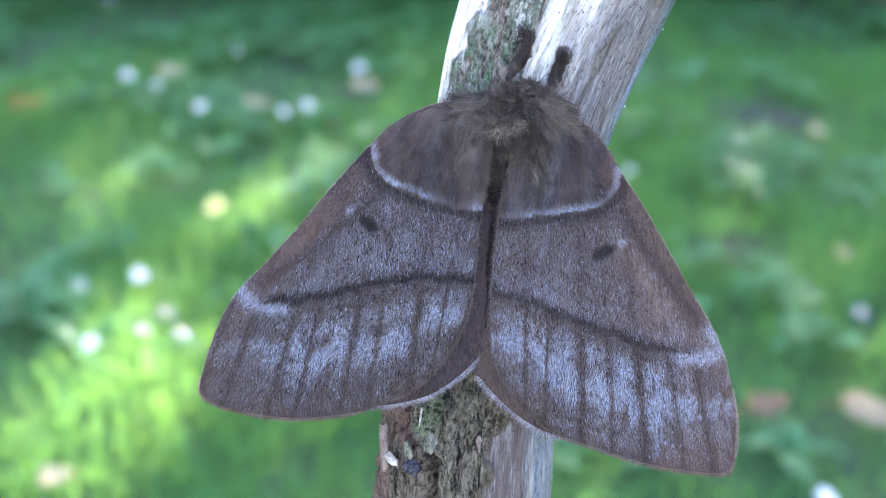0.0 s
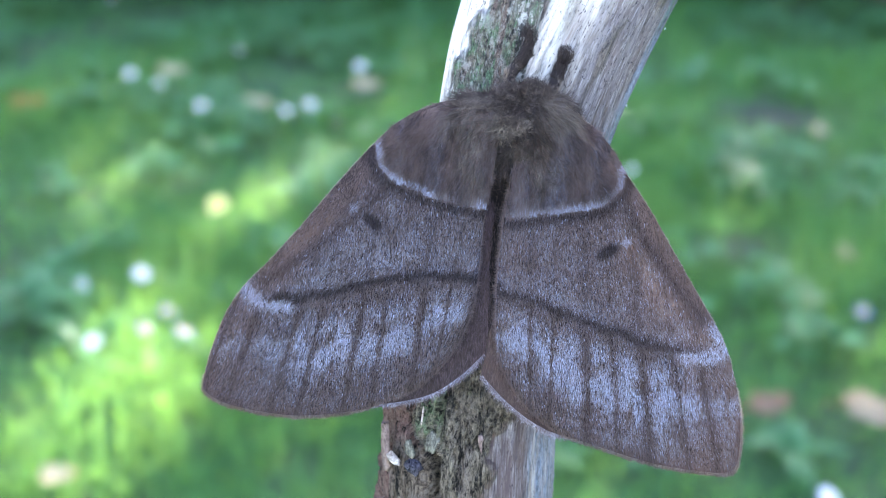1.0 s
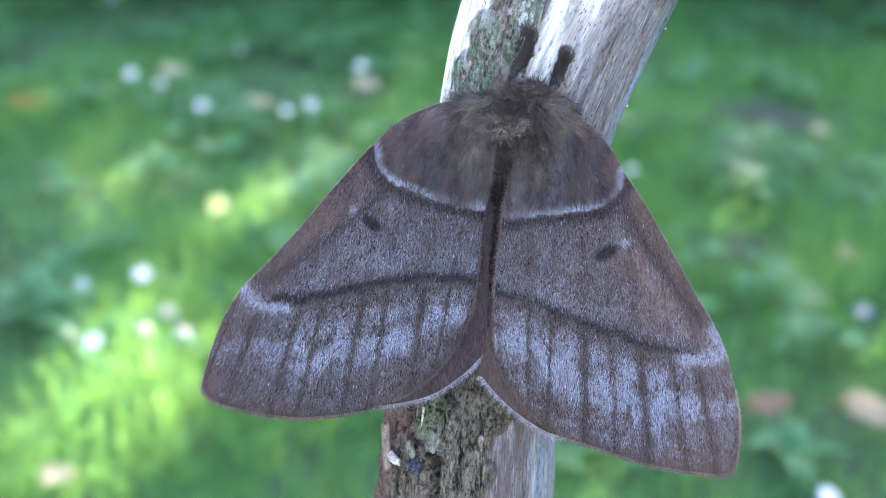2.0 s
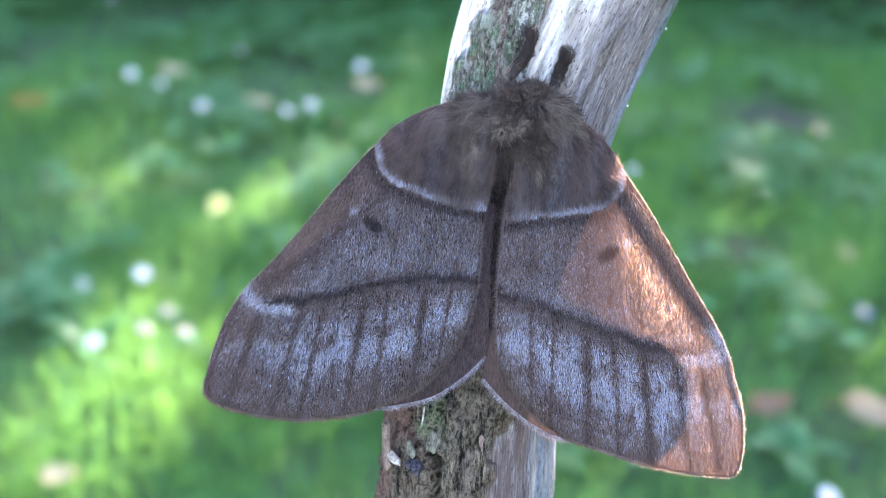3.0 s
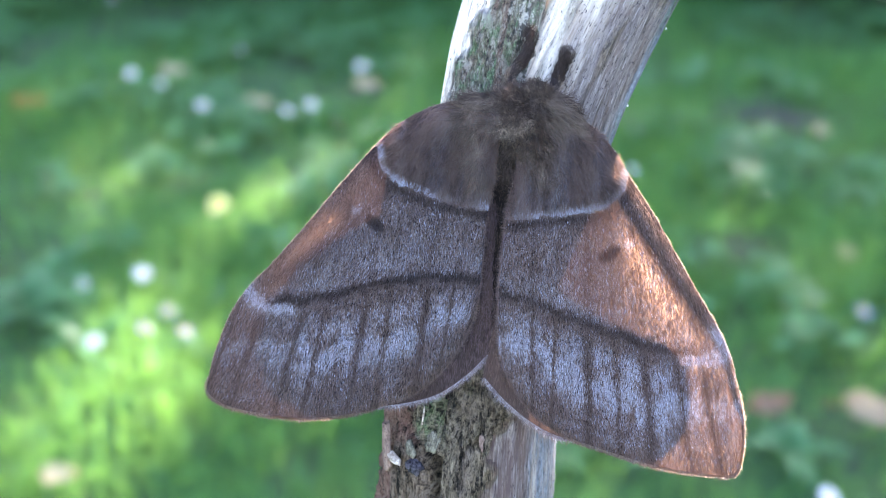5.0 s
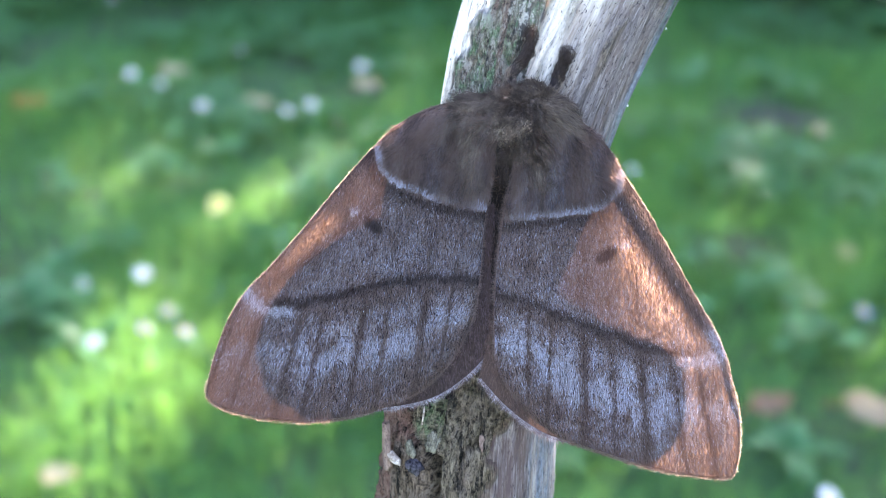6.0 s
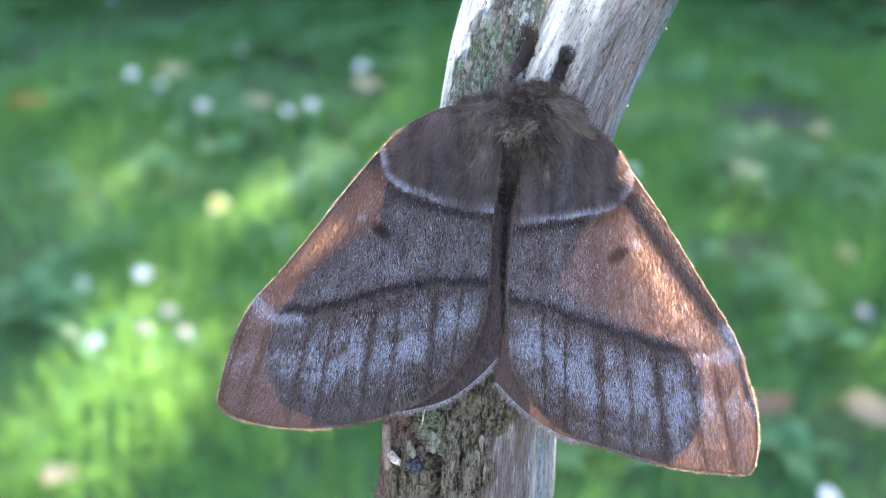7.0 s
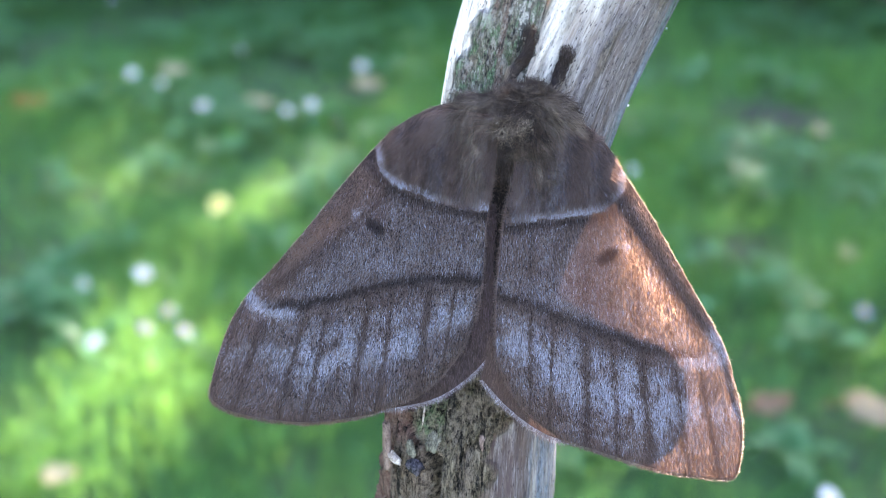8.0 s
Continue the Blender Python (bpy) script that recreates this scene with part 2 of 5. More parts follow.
def mesh_of(name, verts, faces, material, tone=None, smooth=True, along=None):
    """A mesh from arrays: points, faces of one corner count, and a pigment triple at each point."""
    verts, faces = np.asarray(verts, dtype=np.float32), np.asarray(faces, dtype=np.int32)
    me = bpy.data.meshes.new(name)
    me.vertices.add(len(verts))
    me.vertices.foreach_set("co", verts.ravel())
    k = faces.shape[1]
    me.loops.add(faces.size)
    me.loops.foreach_set("vertex_index", faces.ravel())
    me.polygons.add(len(faces))
    me.polygons.foreach_set("loop_start", np.arange(0, faces.size, k, dtype=np.int32))
    me.polygons.foreach_set("use_smooth", np.full(len(faces), smooth))
    me.update(calc_edges=True)
    me.materials.append(material)
    if tone is not None:
        rgba = np.ones((len(verts), 4), dtype=np.float32)
        rgba[:, :np.shape(tone)[1]] = tone
        me.attributes.new("tone", "FLOAT_COLOR", "POINT").data.foreach_set("color", rgba.ravel())
    if along is not None:
        me.attributes.new("along", "FLOAT_VECTOR", "POINT").data.foreach_set("vector", np.asarray(along, dtype=np.float32).ravel())
    me.validate()
    return me


def piece(name, me, parent=None, label="", m=None):
    """Links a mesh as one object under a thing or a part."""
    ob = new(name, me)
    if parent is not None:
        ob.parent = parent
    if m is not None:
        ob.matrix_basis = m
    return tagged(ob, label) if label else ob


def grid_faces(rows, cols, wrap=False):
    a = np.arange(rows * cols).reshape(rows, cols)
    b = np.concatenate([a, a[:, :1]], axis=1) if wrap else a
    return np.stack([b[:-1, :-1], b[:-1, 1:], b[1:, 1:], b[1:, :-1]], axis=-1).reshape(-1, 4)


def curve(points, n):
    """n points, evenly spaced, on a smooth curve through the given ones."""
    p = np.asarray(points, dtype=float)
    q = np.concatenate([[2 * p[0] - p[1]], p, [2 * p[-1] - p[-2]]])
    out = []
    for i in range(len(p) - 1):
        a, b, c, d = q[i:i + 4]
        u = np.linspace(0, 1, 24, endpoint=False)[:, None]
        out.append(0.5 * (2 * b + (c - a) * u + (2 * a - 5 * b + 4 * c - d) * u ** 2 + (3 * b - a - 3 * c + d) * u ** 3))
    out = np.concatenate(out + [p[-1:]])
    s = np.concatenate([[0], np.cumsum(np.linalg.norm(np.diff(out, axis=0), axis=1))])
    at = np.linspace(0, s[-1], n)
    return np.stack([np.interp(at, s, out[:, k]) for k in range(p.shape[1])], axis=1)


def tube(points, radii, around=10, rings=24):
    """A tapered round limb along a curve: points and faces."""
    c = curve(points, rings)
    r = np.interp(np.linspace(0, 1, rings), np.linspace(0, 1, len(radii)), radii)
    tan = np.gradient(c, axis=0)
    tan /= np.linalg.norm(tan, axis=1)[:, None]
    side = np.cross(tan, np.tile((0.31, 0.17, 0.93), (rings, 1)))
    side /= np.linalg.norm(side, axis=1)[:, None]
    other = np.cross(tan, side)
    a = np.linspace(0, 2 * np.pi, around, endpoint=False)
    v = c[:, None] + r[:, None, None] * (np.cos(a)[None, :, None] * side[:, None] + np.sin(a)[None, :, None] * other[:, None])
    return v.reshape(-1, 3), grid_faces(rings, around, True)


def strands(roots, heads, bend, width, tone, tip=None):
    """Tapered hairs: three triangles each. heads: root to tip; bend: offset of the middle; width: at the root; tip: other pigments at the end."""
    n = len(roots)
    side = np.cross(heads, rng.normal(size=(n, 3)))
    side /= np.linalg.norm(side, axis=1)[:, None] + 1e-9
    side = side * width[:, None]
    mid = roots + heads * 0.55 + bend
    v = np.stack([roots - side, roots + side, mid - side * 0.7, mid + side * 0.7, roots + heads], axis=1).reshape(-1, 3)
    f = (np.arange(n)[:, None, None] * 5 + np.array([[0, 1, 3], [0, 3, 2], [2, 3, 4]])[None]).reshape(-1, 3)
    tip = tone if tip is None else tip
    half = tone * 0.45 + tip * 0.55
    return v, f, np.stack([tone, tone, half, half, tip], axis=1).reshape(-1, tone.shape[1])


def lattice(x, y, z, seed):
    """Value noise on a unit lattice, -1 to 1."""
    xi, yi, zi = np.floor(x), np.floor(y), np.floor(z)
    fx, fy, fz = x - xi, y - yi, z - zi
    fx, fy, fz = (u * u * (3 - 2 * u) for u in (fx, fy, fz))
    xi, yi, zi = (u.astype(np.int64) for u in (xi, yi, zi))

    def corner(a, b, c):
        h = ((xi + a) * 374761393 + (yi + b) * 668265263 + (zi + c) * 1440662683 + seed * 974634777) & 0xFFFFFFFF
        h = ((h ^ (h >> 13)) * 1274126177) & 0xFFFFFFFF
        h = ((h ^ (h >> 16)) * 2246822519) & 0xFFFFFFFF
        return ((h >> 8) & 0xFFFF) / 32767.5 - 1

    low = (corner(0, 0, 0) * (1 - fx) + corner(1, 0, 0) * fx) * (1 - fy) + (corner(0, 1, 0) * (1 - fx) + corner(1, 1, 0) * fx) * fy
    high = (corner(0, 0, 1) * (1 - fx) + corner(1, 0, 1) * fx) * (1 - fy) + (corner(0, 1, 1) * (1 - fx) + corner(1, 1, 1) * fx) * fy
    return low * (1 - fz) + high * fz


def fuzz(x, y, z, scale, seed=0.0, octaves=3):
    """Cloudy noise at arrays of points, about -1 to 1."""
    x, y, z = (np.asarray(u, dtype=float) * scale / 2.6 for u in (x, y, z))
    out, gain = np.zeros(np.broadcast(x, y, z).shape), 1.0
    for i in range(octaves):
        out = out + gain * lattice(x + 17.3 * i, y - 9.1 * i, z + 5.7 * i, int(seed * 10) + i)
        x, y, z, gain = 0.8 * x * 2 + 0.6 * y * 2, 0.8 * y * 2 - 0.6 * x * 2, z * 2.03, gain * 0.5
    return out * 0.85


def near(x, y, points):
    """Distance from arrays of points to a smooth line, the fraction along it, and which side."""
    c = curve(points, 60)
    best, frac, side = np.full(x.shape, 1e9), np.zeros(x.shape), np.zeros(x.shape)
    for i in range(59):
        a, b = c[i], c[i + 1]
        d = b - a
        u = np.clip(((x - a[0]) * d[0] + (y - a[1]) * d[1]) / (d @ d), 0, 1)
        dist = np.hypot(x - a[0] - u * d[0], y - a[1] - u * d[1])
        closer = dist < best
        best = np.where(closer, dist, best)
        frac = np.where(closer, (i + u) / 59, frac)
        side = np.where(closer, np.sign(d[0] * (y - a[1]) - d[1] * (x - a[0])), side)
    return best, frac, side


def step(v, a, b):
    u = np.clip((v - a) / (b - a), 0, 1)
    return u * u * (3 - 2 * u)


def joined(parts):
    vs, fs, o = [], [], 0
    for v, f in parts:
        vs.append(v)
        fs.append(np.asarray(f) + o)
        o += len(v)
    return np.concatenate(vs), np.concatenate(fs)


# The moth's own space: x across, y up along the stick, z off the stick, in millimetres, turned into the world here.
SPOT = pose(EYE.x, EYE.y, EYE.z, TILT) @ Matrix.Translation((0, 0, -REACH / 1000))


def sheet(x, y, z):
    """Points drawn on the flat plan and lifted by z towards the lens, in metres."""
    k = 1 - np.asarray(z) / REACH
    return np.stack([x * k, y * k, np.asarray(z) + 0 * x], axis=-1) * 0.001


# ---- ground ----
# where the sun comes through the crown: places on the lawn and how wide
GAPS = [((-0.340, 1.102), 0.09), ((-0.406, 1.075), 0.09), ((-0.284, 1.129), 0.042), ((-0.411, 0.982), 0.085), ((-0.363, 0.960), 0.06), ((-0.455, 1.049), 0.07), ((-0.383, 1.218), 0.06), ((-0.425, 1.187), 0.045), ((-0.302, 1.193), 0.045),
        ((-0.486, 1.79), 0.05), ((-0.531, 1.682), 0.06), ((-0.6, 1.7), 0.05), ((-0.268, 1.682), 0.065), ((-0.187, 1.78), 0.045), ((-0.308, 1.564), 0.06), ((-0.66, 2.149), 0.05), ((-0.1, 1.075), 0.035)]
# trodden places where the soil shows: places on the lawn and how wide
BARE = [((0.6, 2.04), 0.06), ((0.414, 1.505), 0.055), ((-0.14, 2.15), 0.05)]


# where nothing tall stands: bare soil and two fallen leaves
CLEAR = [(0.6, 2.04), (0.414, 1.505), (0.634, 1.900), (0.542, 1.449)]


def clear_of(x, y):
    return all(abs(x - p) > 0.075 or not -0.15 < y - q < 0.06 for p, q in CLEAR)


def bareness(x, y):
    return np.clip(sum(1.4 * np.exp(-(((x - p) / 1.5) ** 2 + (y - q) ** 2) / r ** 2) for (p, q), r in BARE), 0, 1)


def ground():
    r = np.concatenate([np.linspace(0, 6, 90), np.geomspace(6.3, 900, 40)])
    a = np.linspace(0, 2 * np.pi, 120, endpoint=False)
    x, y = r[:, None] * np.cos(a), r[:, None] * np.sin(a) + 1.5
    z = 0.012 * fuzz(x, y, 0 * x, 2.5, 1) * np.exp(-r / 20)[:, None]
    bare = bareness(x, y)
    return mesh_of("ground", np.stack([x, y, z], -1).reshape(-1, 3), grid_faces(len(r), 120, True), SOIL, np.stack([bare, bare, bare], -1).reshape(-1, 3))


tagged(new("ground", ground()), "lawn soil under short green grass", "ground", kind="structure")


def blades(n, x, y, tall, lean):
    """Grass blades: bent, tapered, four triangles each, in arrays."""
    a = rng.uniform(0, 6.283, n)
    h = tall * rng.uniform(0.55, 1.25, n)
    w = rng.uniform(0.0007, 0.0017, n)
    d = np.stack([np.cos(a), np.sin(a), 0 * a], -1)
    s = np.stack([-np.sin(a), np.cos(a), 0 * a], -1) * w[:, None]
    root = np.stack([x, y, -0.01 + 0 * x], -1)
    l = (lean * rng.uniform(0.2, 1.2, n))[:, None]
    up = np.array([0, 0, 1.0])
    m1 = root + d * (h[:, None] * 0.22 * l) + up * (h[:, None] * 0.5)
    tip = root + d * (h[:, None] * 0.9 * l) + up * (h * (1 - 0.3 * l[:, 0]))[:, None]
    v = np.stack([root - s, root + s, m1 - s * 0.8, m1 + s * 0.8, tip], 1).reshape(-1, 3)
    f = (np.arange(n)[:, None, None] * 5 + np.array([[0, 1, 3], [0, 3, 2], [2, 3, 4]])[None]).reshape(-1, 3)
    return v, f


def lawn():
    n = 170000
    y = rng.uniform(0.75, 4.6, n)
    x = rng.uniform(-1, 1, n) * (0.35 + 0.42 * y)
    dense = fuzz(x, y, 0 * x, 9.0, 2)
    keep = (rng.uniform(-1.0, 0.7, n) < dense) & (rng.random(n) > 0.9 * bareness(x, y))
    x, y, dense = x[keep], y[keep], dense[keep]
    v, f = blades(len(x), x, y, 0.05 + 0.03 * np.clip(dense + 0.3, 0, 1), 0.8)
    n = 60000
    x, y = rng.uniform(-5, 5, n), rng.uniform(-3, 9, n)
    out = (np.abs(x) > 0.35 + 0.42 * y) | (y < 0.75) | (y > 4.6)
    out &= np.hypot(x, y) > 0.3
    tall = [(v, f), blades(int(out.sum()), x[out], y[out], 0.06, 0.9)]
    for x, y in [(-0.408, 1.188), (-0.377, 1.207), (-0.328, 1.117), (-0.429, 1.140)]:
        k = 30
        tall.append(blades(k, x + rng.normal(size=k) * 0.045, y + rng.normal(size=k) * 0.045, 0.1, 1.1))
    k = 26
    tall.append(blades(k, -0.345 + rng.normal(size=k) * 0.014, 1.135 + rng.normal(size=k) * 0.014, 0.14, 1.15))
    v, f = joined(tall)
    return mesh_of("grass", v, f, GRASS, smooth=False)


tagged(new("grass", lawn()), "short bright green lawn grass, shaded and dappled", "grass", kind="stuff")


def stick_line(p, q, r=0.0012, n=6):
    v, f = tube([p, (np.array(p) + q) / 2 + (0.003, 0.002, 0), q], [r, r], 6, n)
    return v, f


def petals(count, inner, outer, width, droop, seed):
    g = np.random.default_rng(seed)
    vs, fs = [], []
    for i in range(count):
        a = 2 * np.pi * i / count + g.normal() * 0.06
        d, s = np.array([np.cos(a), np.sin(a), 0]), np.array([-np.sin(a), np.cos(a), 0])
        o, k = outer * g.uniform(0.9, 1.06), len(vs) * 6
        vs.append([d * inner - s * width * 0.3, d * inner + s * width * 0.3, d * o * 0.6 + s * width * 0.5 + (0, 0, droop), d * o * 0.6 - s * width * 0.5 + (0, 0, droop),
                   d * o + s * width * 0.25, d * o - s * width * 0.25])
        fs += [[k, k + 1, k + 2, k + 3], [k + 3, k + 2, k + 4, k + 5]]
    return np.concatenate(vs), np.array(fs)


def dome(r, h, around=12, rings=5):
    a = np.linspace(0, 2 * np.pi, around, endpoint=False)
    e = np.linspace(0, np.pi / 2 * 0.98, rings)
    v = np.stack([r * np.cos(e)[:, None] * np.cos(a), r * np.cos(e)[:, None] * np.sin(a), h * np.sin(e)[:, None] + 0 * a], -1)
    return v.reshape(-1, 3), grid_faces(rings, around, True)


def flower(name, label, petal_mat, count, radius, tall):
    """A small lawn flower: stem, petals as one ray, disc."""
    root = tagged(new(name), label, "flower", "flowers in the lawn")
    v, f = stick_line((0, 0, -0.01), (0.004, 0, tall))
    piece("stem", mesh_of("stem", v, f, STEM), root)
    face = Matrix.Translation((0.004, 0, tall)) @ pose(0, 0, 0, 24, 0, 0)
    v, f = petals(count, radius * 0.2, radius, radius * (0.24 if count > 8 else 0.9), radius * 0.12, 5)
    piece("petals", mesh_of("petals", v, f, petal_mat), root, "", face)
    v, f = dome(radius * 0.3, radius * 0.2)
    piece("disc", mesh_of("disc", v, f, YOLK), root, "", face)
    return root


def scatter_flowers():
    spots = [(-0.575, 2.145), (-0.516, 2.112), (-0.413, 1.974), (-0.269, 1.98), (-0.228, 1.998), (-0.152, 2.19), (-0.402, 2.342), (-0.382, 1.364), (0.29, 1.723), (0.365, 0.915), (-0.748, 2.716), (-0.456, 1.35), (-0.405, 1.209)]
    sizes = (0.95, 0.8, 1.0, 0.8, 0.85, 1.0, 0.62, 0.95, 0.75, 1.0, 0.62, 0.8, 0.85)
    first = flower("daisy", "white lawn daisy with yellow disc in grass", PETAL, 18, 0.0125, 0.055)
    for i, (x, y) in enumerate(spots):
        lean = pose(0, 0, 0, rng.uniform(-14, 14), rng.uniform(-14, 14), rng.uniform(-40, 40)) @ Matrix.Diagonal((*(sizes[i],) * 3, 1))
        head = lean @ Vector((0.004, 0, 0.055))
        m = Matrix.Translation((x - head.x, y - head.y, 0)) @ lean
        if i == 0:
            first.matrix_basis = m
        else:
            copy_thing(first, m)
    spots = [(-0.317, 1.571)]
    first = flower("buttercup", "yellow buttercup standing open in the grass", BUTTER, 6, 0.016, 0.055)
    for i, (x, y) in enumerate(spots):
        m = pose(x, y, 0, 8, -6, 40 * i)
        if i == 0:
            first.matrix_basis = m
        else:
            copy_thing(first, m)

    first = flower("clover_flower", "pale lilac clover flower low in the grass", LILAC, 9, 0.011, 0.045)
    for i, (x, y) in enumerate([(0.501, 1.281), (-0.342, 1.278), (-0.359, 1.232), (-0.308, 1.223), (-0.173, 1.895)]):
        m = pose(x, y, 0, 5, 5, 30 * i)
        if i == 0:
            first.matrix_basis = m
        else:
            copy_thing(first, m)


scatter_flowers()


def fallen(length, width, curl, seed):
    """A dry curled leaf with a midrib fold and a stalk."""
    g = np.random.default_rng(seed)
    u, w = np.linspace(0, 1, 16), np.linspace(-1, 1, 9)
    half = width / 2 * np.sin(np.pi * u ** 0.8) ** 0.8 * (1 + 0.12 * np.sin(u * 21 + seed))
    x = (u[:, None] - 0.5) * length + 0 * w
    y = half[:, None] * w
    z = curl * (np.abs(w) ** 1.5)[None] * width + 0.25 * curl * length * ((u - 0.5) ** 2)[:, None] * 4 + 0.003 * np.sin(9 * u)[:, None] * w
    return np.stack([x, y, z + 0.002], -1).reshape(-1, 3), grid_faces(16, 9)


def dead_leaf(place, kind, label, length, width, curl, turn, lift=0.03):
    root = tagged(new("fallen_leaf"), label, "leaf", "fallen leaves on the lawn")
    root.matrix_basis = pose(place[0], place[1], lift, 12, 4, turn)
    v, f = fallen(length, width, curl, int(turn) % 9)
    piece("blade", mesh_of("blade", v, f, DEAD[kind]), root)
    v, f = tube([(-length / 2 + 0.003, 0, 0.003), (-length * 0.62, 0.003, 0.0), (-length * 0.75, 0.001, -0.01)], [0.0009, 0.0007], 6, 6)
    piece("stalk", mesh_of("stalk", v, f, DEAD["rust"]), root)


for places, kind, label, size in (
        ([(0.465, 1.067)], "tan", "curled tan dry leaf lying on the lawn", (0.085, 0.04, 0.3, -32)),
        ([(0.351, 1.091)], "brown", "small brown dry leaf lying in the grass", (0.05, 0.034, 0.25, 15)),
        ([(0.628, 1.898), (0.539, 1.454)], "pale", "pale yellowed dry leaf lying in the grass", (0.035, 0.028, 0.2, 60)),
        ([(-0.380, 0.972)], "pale", "pale withered leaf low in the lawn", (0.035, 0.025, 0.2, 5)),
        ([(-0.73, 2.03)], "rust", "rust-brown dry leaf lying in the grass", (0.06, 0.04, 0.2, 10)),
        ([(-0.139, 2.125), (-0.326, 2.027), (-0.51, 2.205)], "pale", "pale withered leaf lying on the lawn", (0.05, 0.035, 0.2, 5))):
    for spot in places:
        dead_leaf(spot, kind, label, *size)


def weed(seed, count, spread, size):
    """A low rosette of round clover leaves on short stalks."""
    g = np.random.default_rng(seed)
    vs, fs, o, stalks = [], [], 0, []
    for i in range(count):
        c = np.array([*g.normal(size=2) * spread, g.uniform(0.02, 0.055)])
        for k in range(3):
            a = 2.09 * k + g.uniform(0, 1)
            d, s = np.array([np.cos(a), np.sin(a), 0.25]), np.array([-np.sin(a), np.cos(a), 0.0])
            r = size * g.uniform(0.8, 1.2)
            vs += [c, c + d * r * 0.6 - s * r * 0.55, c + d * r * 1.1 - s * r * 0.35, c + d * r, c + d * r * 1.1 + s * r * 0.35, c + d * r * 0.6 + s * r * 0.55]
            fs += [[o, o + 1, o + 2, o + 3], [o, o + 3, o + 4, o + 5]]
            o += 6
        stalks.append(tube([(c[0] * 0.3, c[1] * 0.3, -0.01), c * (0.7, 0.7, 0.6), c], [0.0007, 0.0006], 4, 4))
    v, f = joined(stalks)
    return mesh_of("leaves", np.array(vs), fs, CLOVER, smooth=False), mesh_of("stalk_clump", v, f, STEM)


def scatter_weeds():
    spots = [(-0.256, 2.386), (-0.167, 2.425), (-0.449, 2.312), (-0.168, 1.722), (-0.189, 1.658), (0.474, 1.802), (0.362, 1.953), (0.437, 1.234), (0.419, 1.352), (0.558, 1.506), (0.711, 2.506), (0.360, 1.488), (-0.469, 1.329), (-0.064, 2.506), (0.295, 2.209), (0.656, 1.722)]
    more = np.random.default_rng(21)
    for i in range(80):
        y = more.uniform(1.15, 3.3)
        x = more.uniform(-1, 1) * 0.4 * y
        if x > -0.2 or y > 1.75:
            spots.append((x, y))
    spots = [p for p in spots if clear_of(*p)]
    kinds = [weed(s, n, w, r) for s, n, w, r in ((1, 30, 0.045, 0.011), (2, 16, 0.025, 0.013), (3, 24, 0.035, 0.015))]
    for i, (x, y) in enumerate(spots):
        root = tagged(new("clover"), "low clover patch with round green leaves", "weed", "clover in the lawn")
        root.matrix_basis = pose(x, y, 0, 0, 0, 70 * i)
        tagged(piece("leaves", kinds[i % 3][0], root), kind="stuff")
        tagged(piece("stalk_clump", kinds[i % 3][1], root), kind="stuff")


scatter_weeds()


def rosette(seed, count, length, width):
    """The leaves of a low broad-leaved weed: arched blades folded along the midrib, spreading from one root."""
    g = np.random.default_rng(seed)
    u, w = np.linspace(0, 1, 9), np.linspace(-1, 1, 5)
    made = []
    for k in range(count):
        a = 2 * np.pi * k / count + g.normal() * 0.25
        l, rise = length * g.uniform(0.7, 1.2), g.uniform(0.5, 1.1)
        half = width / 2 * np.sin(np.pi * np.clip(u, 0.04, 0.985) ** 0.75) ** 0.9 * g.uniform(0.8, 1.15)
        out = (l * u * (0.75 + 0.2 * u))[:, None] + 0 * w
        up = (l * rise * (u - 0.75 * u ** 2))[:, None] + 0.3 * half[:, None] * np.abs(w)
        side = half[:, None] * w
        v = np.stack([out * np.cos(a) - side * np.sin(a), out * np.sin(a) + side * np.cos(a), up], -1).reshape(-1, 3)
        made.append(mesh_of("leaf", v, grid_faces(9, 5), BROAD_LEAF))
    return made


def scatter_rosettes():
    g = np.random.default_rng(33)
    kinds = [rosette(4, 7, 0.06, 0.022), rosette(5, 9, 0.045, 0.018), rosette(6, 6, 0.07, 0.026)]
    for i in range(64):
        y = g.uniform(1.0, 2.75)
        x = g.uniform(-1, 1) * 0.4 * y
        if np.hypot(x + 0.4, y - 1.1) < 0.14 or not clear_of(x, y):
            continue
        root = tagged(new("broadleaf_weed"), "low weed with broad arching green leaves", "weed", "broad-leaved weeds in the lawn")
        root.matrix_basis = pose(x, y, 0.012, 0, 0, 47 * i)
        for me in kinds[i % 3]:
            piece("leaf", me, root)


scatter_rosettes()

# ---- the unseen tree added to shade the garden ----


def shrub(x, y, seed):
    """A low dark shrub, added to make the dark band at the lawn's far edge."""
    g = np.random.default_rng(seed)
    root = tagged(new("shrub"), "low dark green shrub added to darken the lawn's edge", "shrub", "shrubs at the lawn's edge")
    root.matrix_basis = pose(x, y, 0)
    for k in range(5):
        a = 1.25 * k + seed
        v, f = tube([(0, 0, -0.05), (0.05 * math.cos(a), 0.05 * math.sin(a), 0.15), (0.16 * math.cos(a), 0.16 * math.sin(a), 0.34)], [0.01, 0.007, 0.003], 6, 8)
        piece("stem", mesh_of("stem", v, f, BARK), root)
    n = g.normal(size=(700, 3))
    n = n / np.linalg.norm(n, axis=1)[:, None] * (g.random(700) ** 0.4)[:, None] * (0.26, 0.2, 0.2) + (0, 0, 0.24)
    v, f = leaf_cloud(n, 0.028, seed)
    tagged(piece("leaves", mesh_of("leaves", v, f, TREE_LEAF, smooth=False), root), kind="stuff")


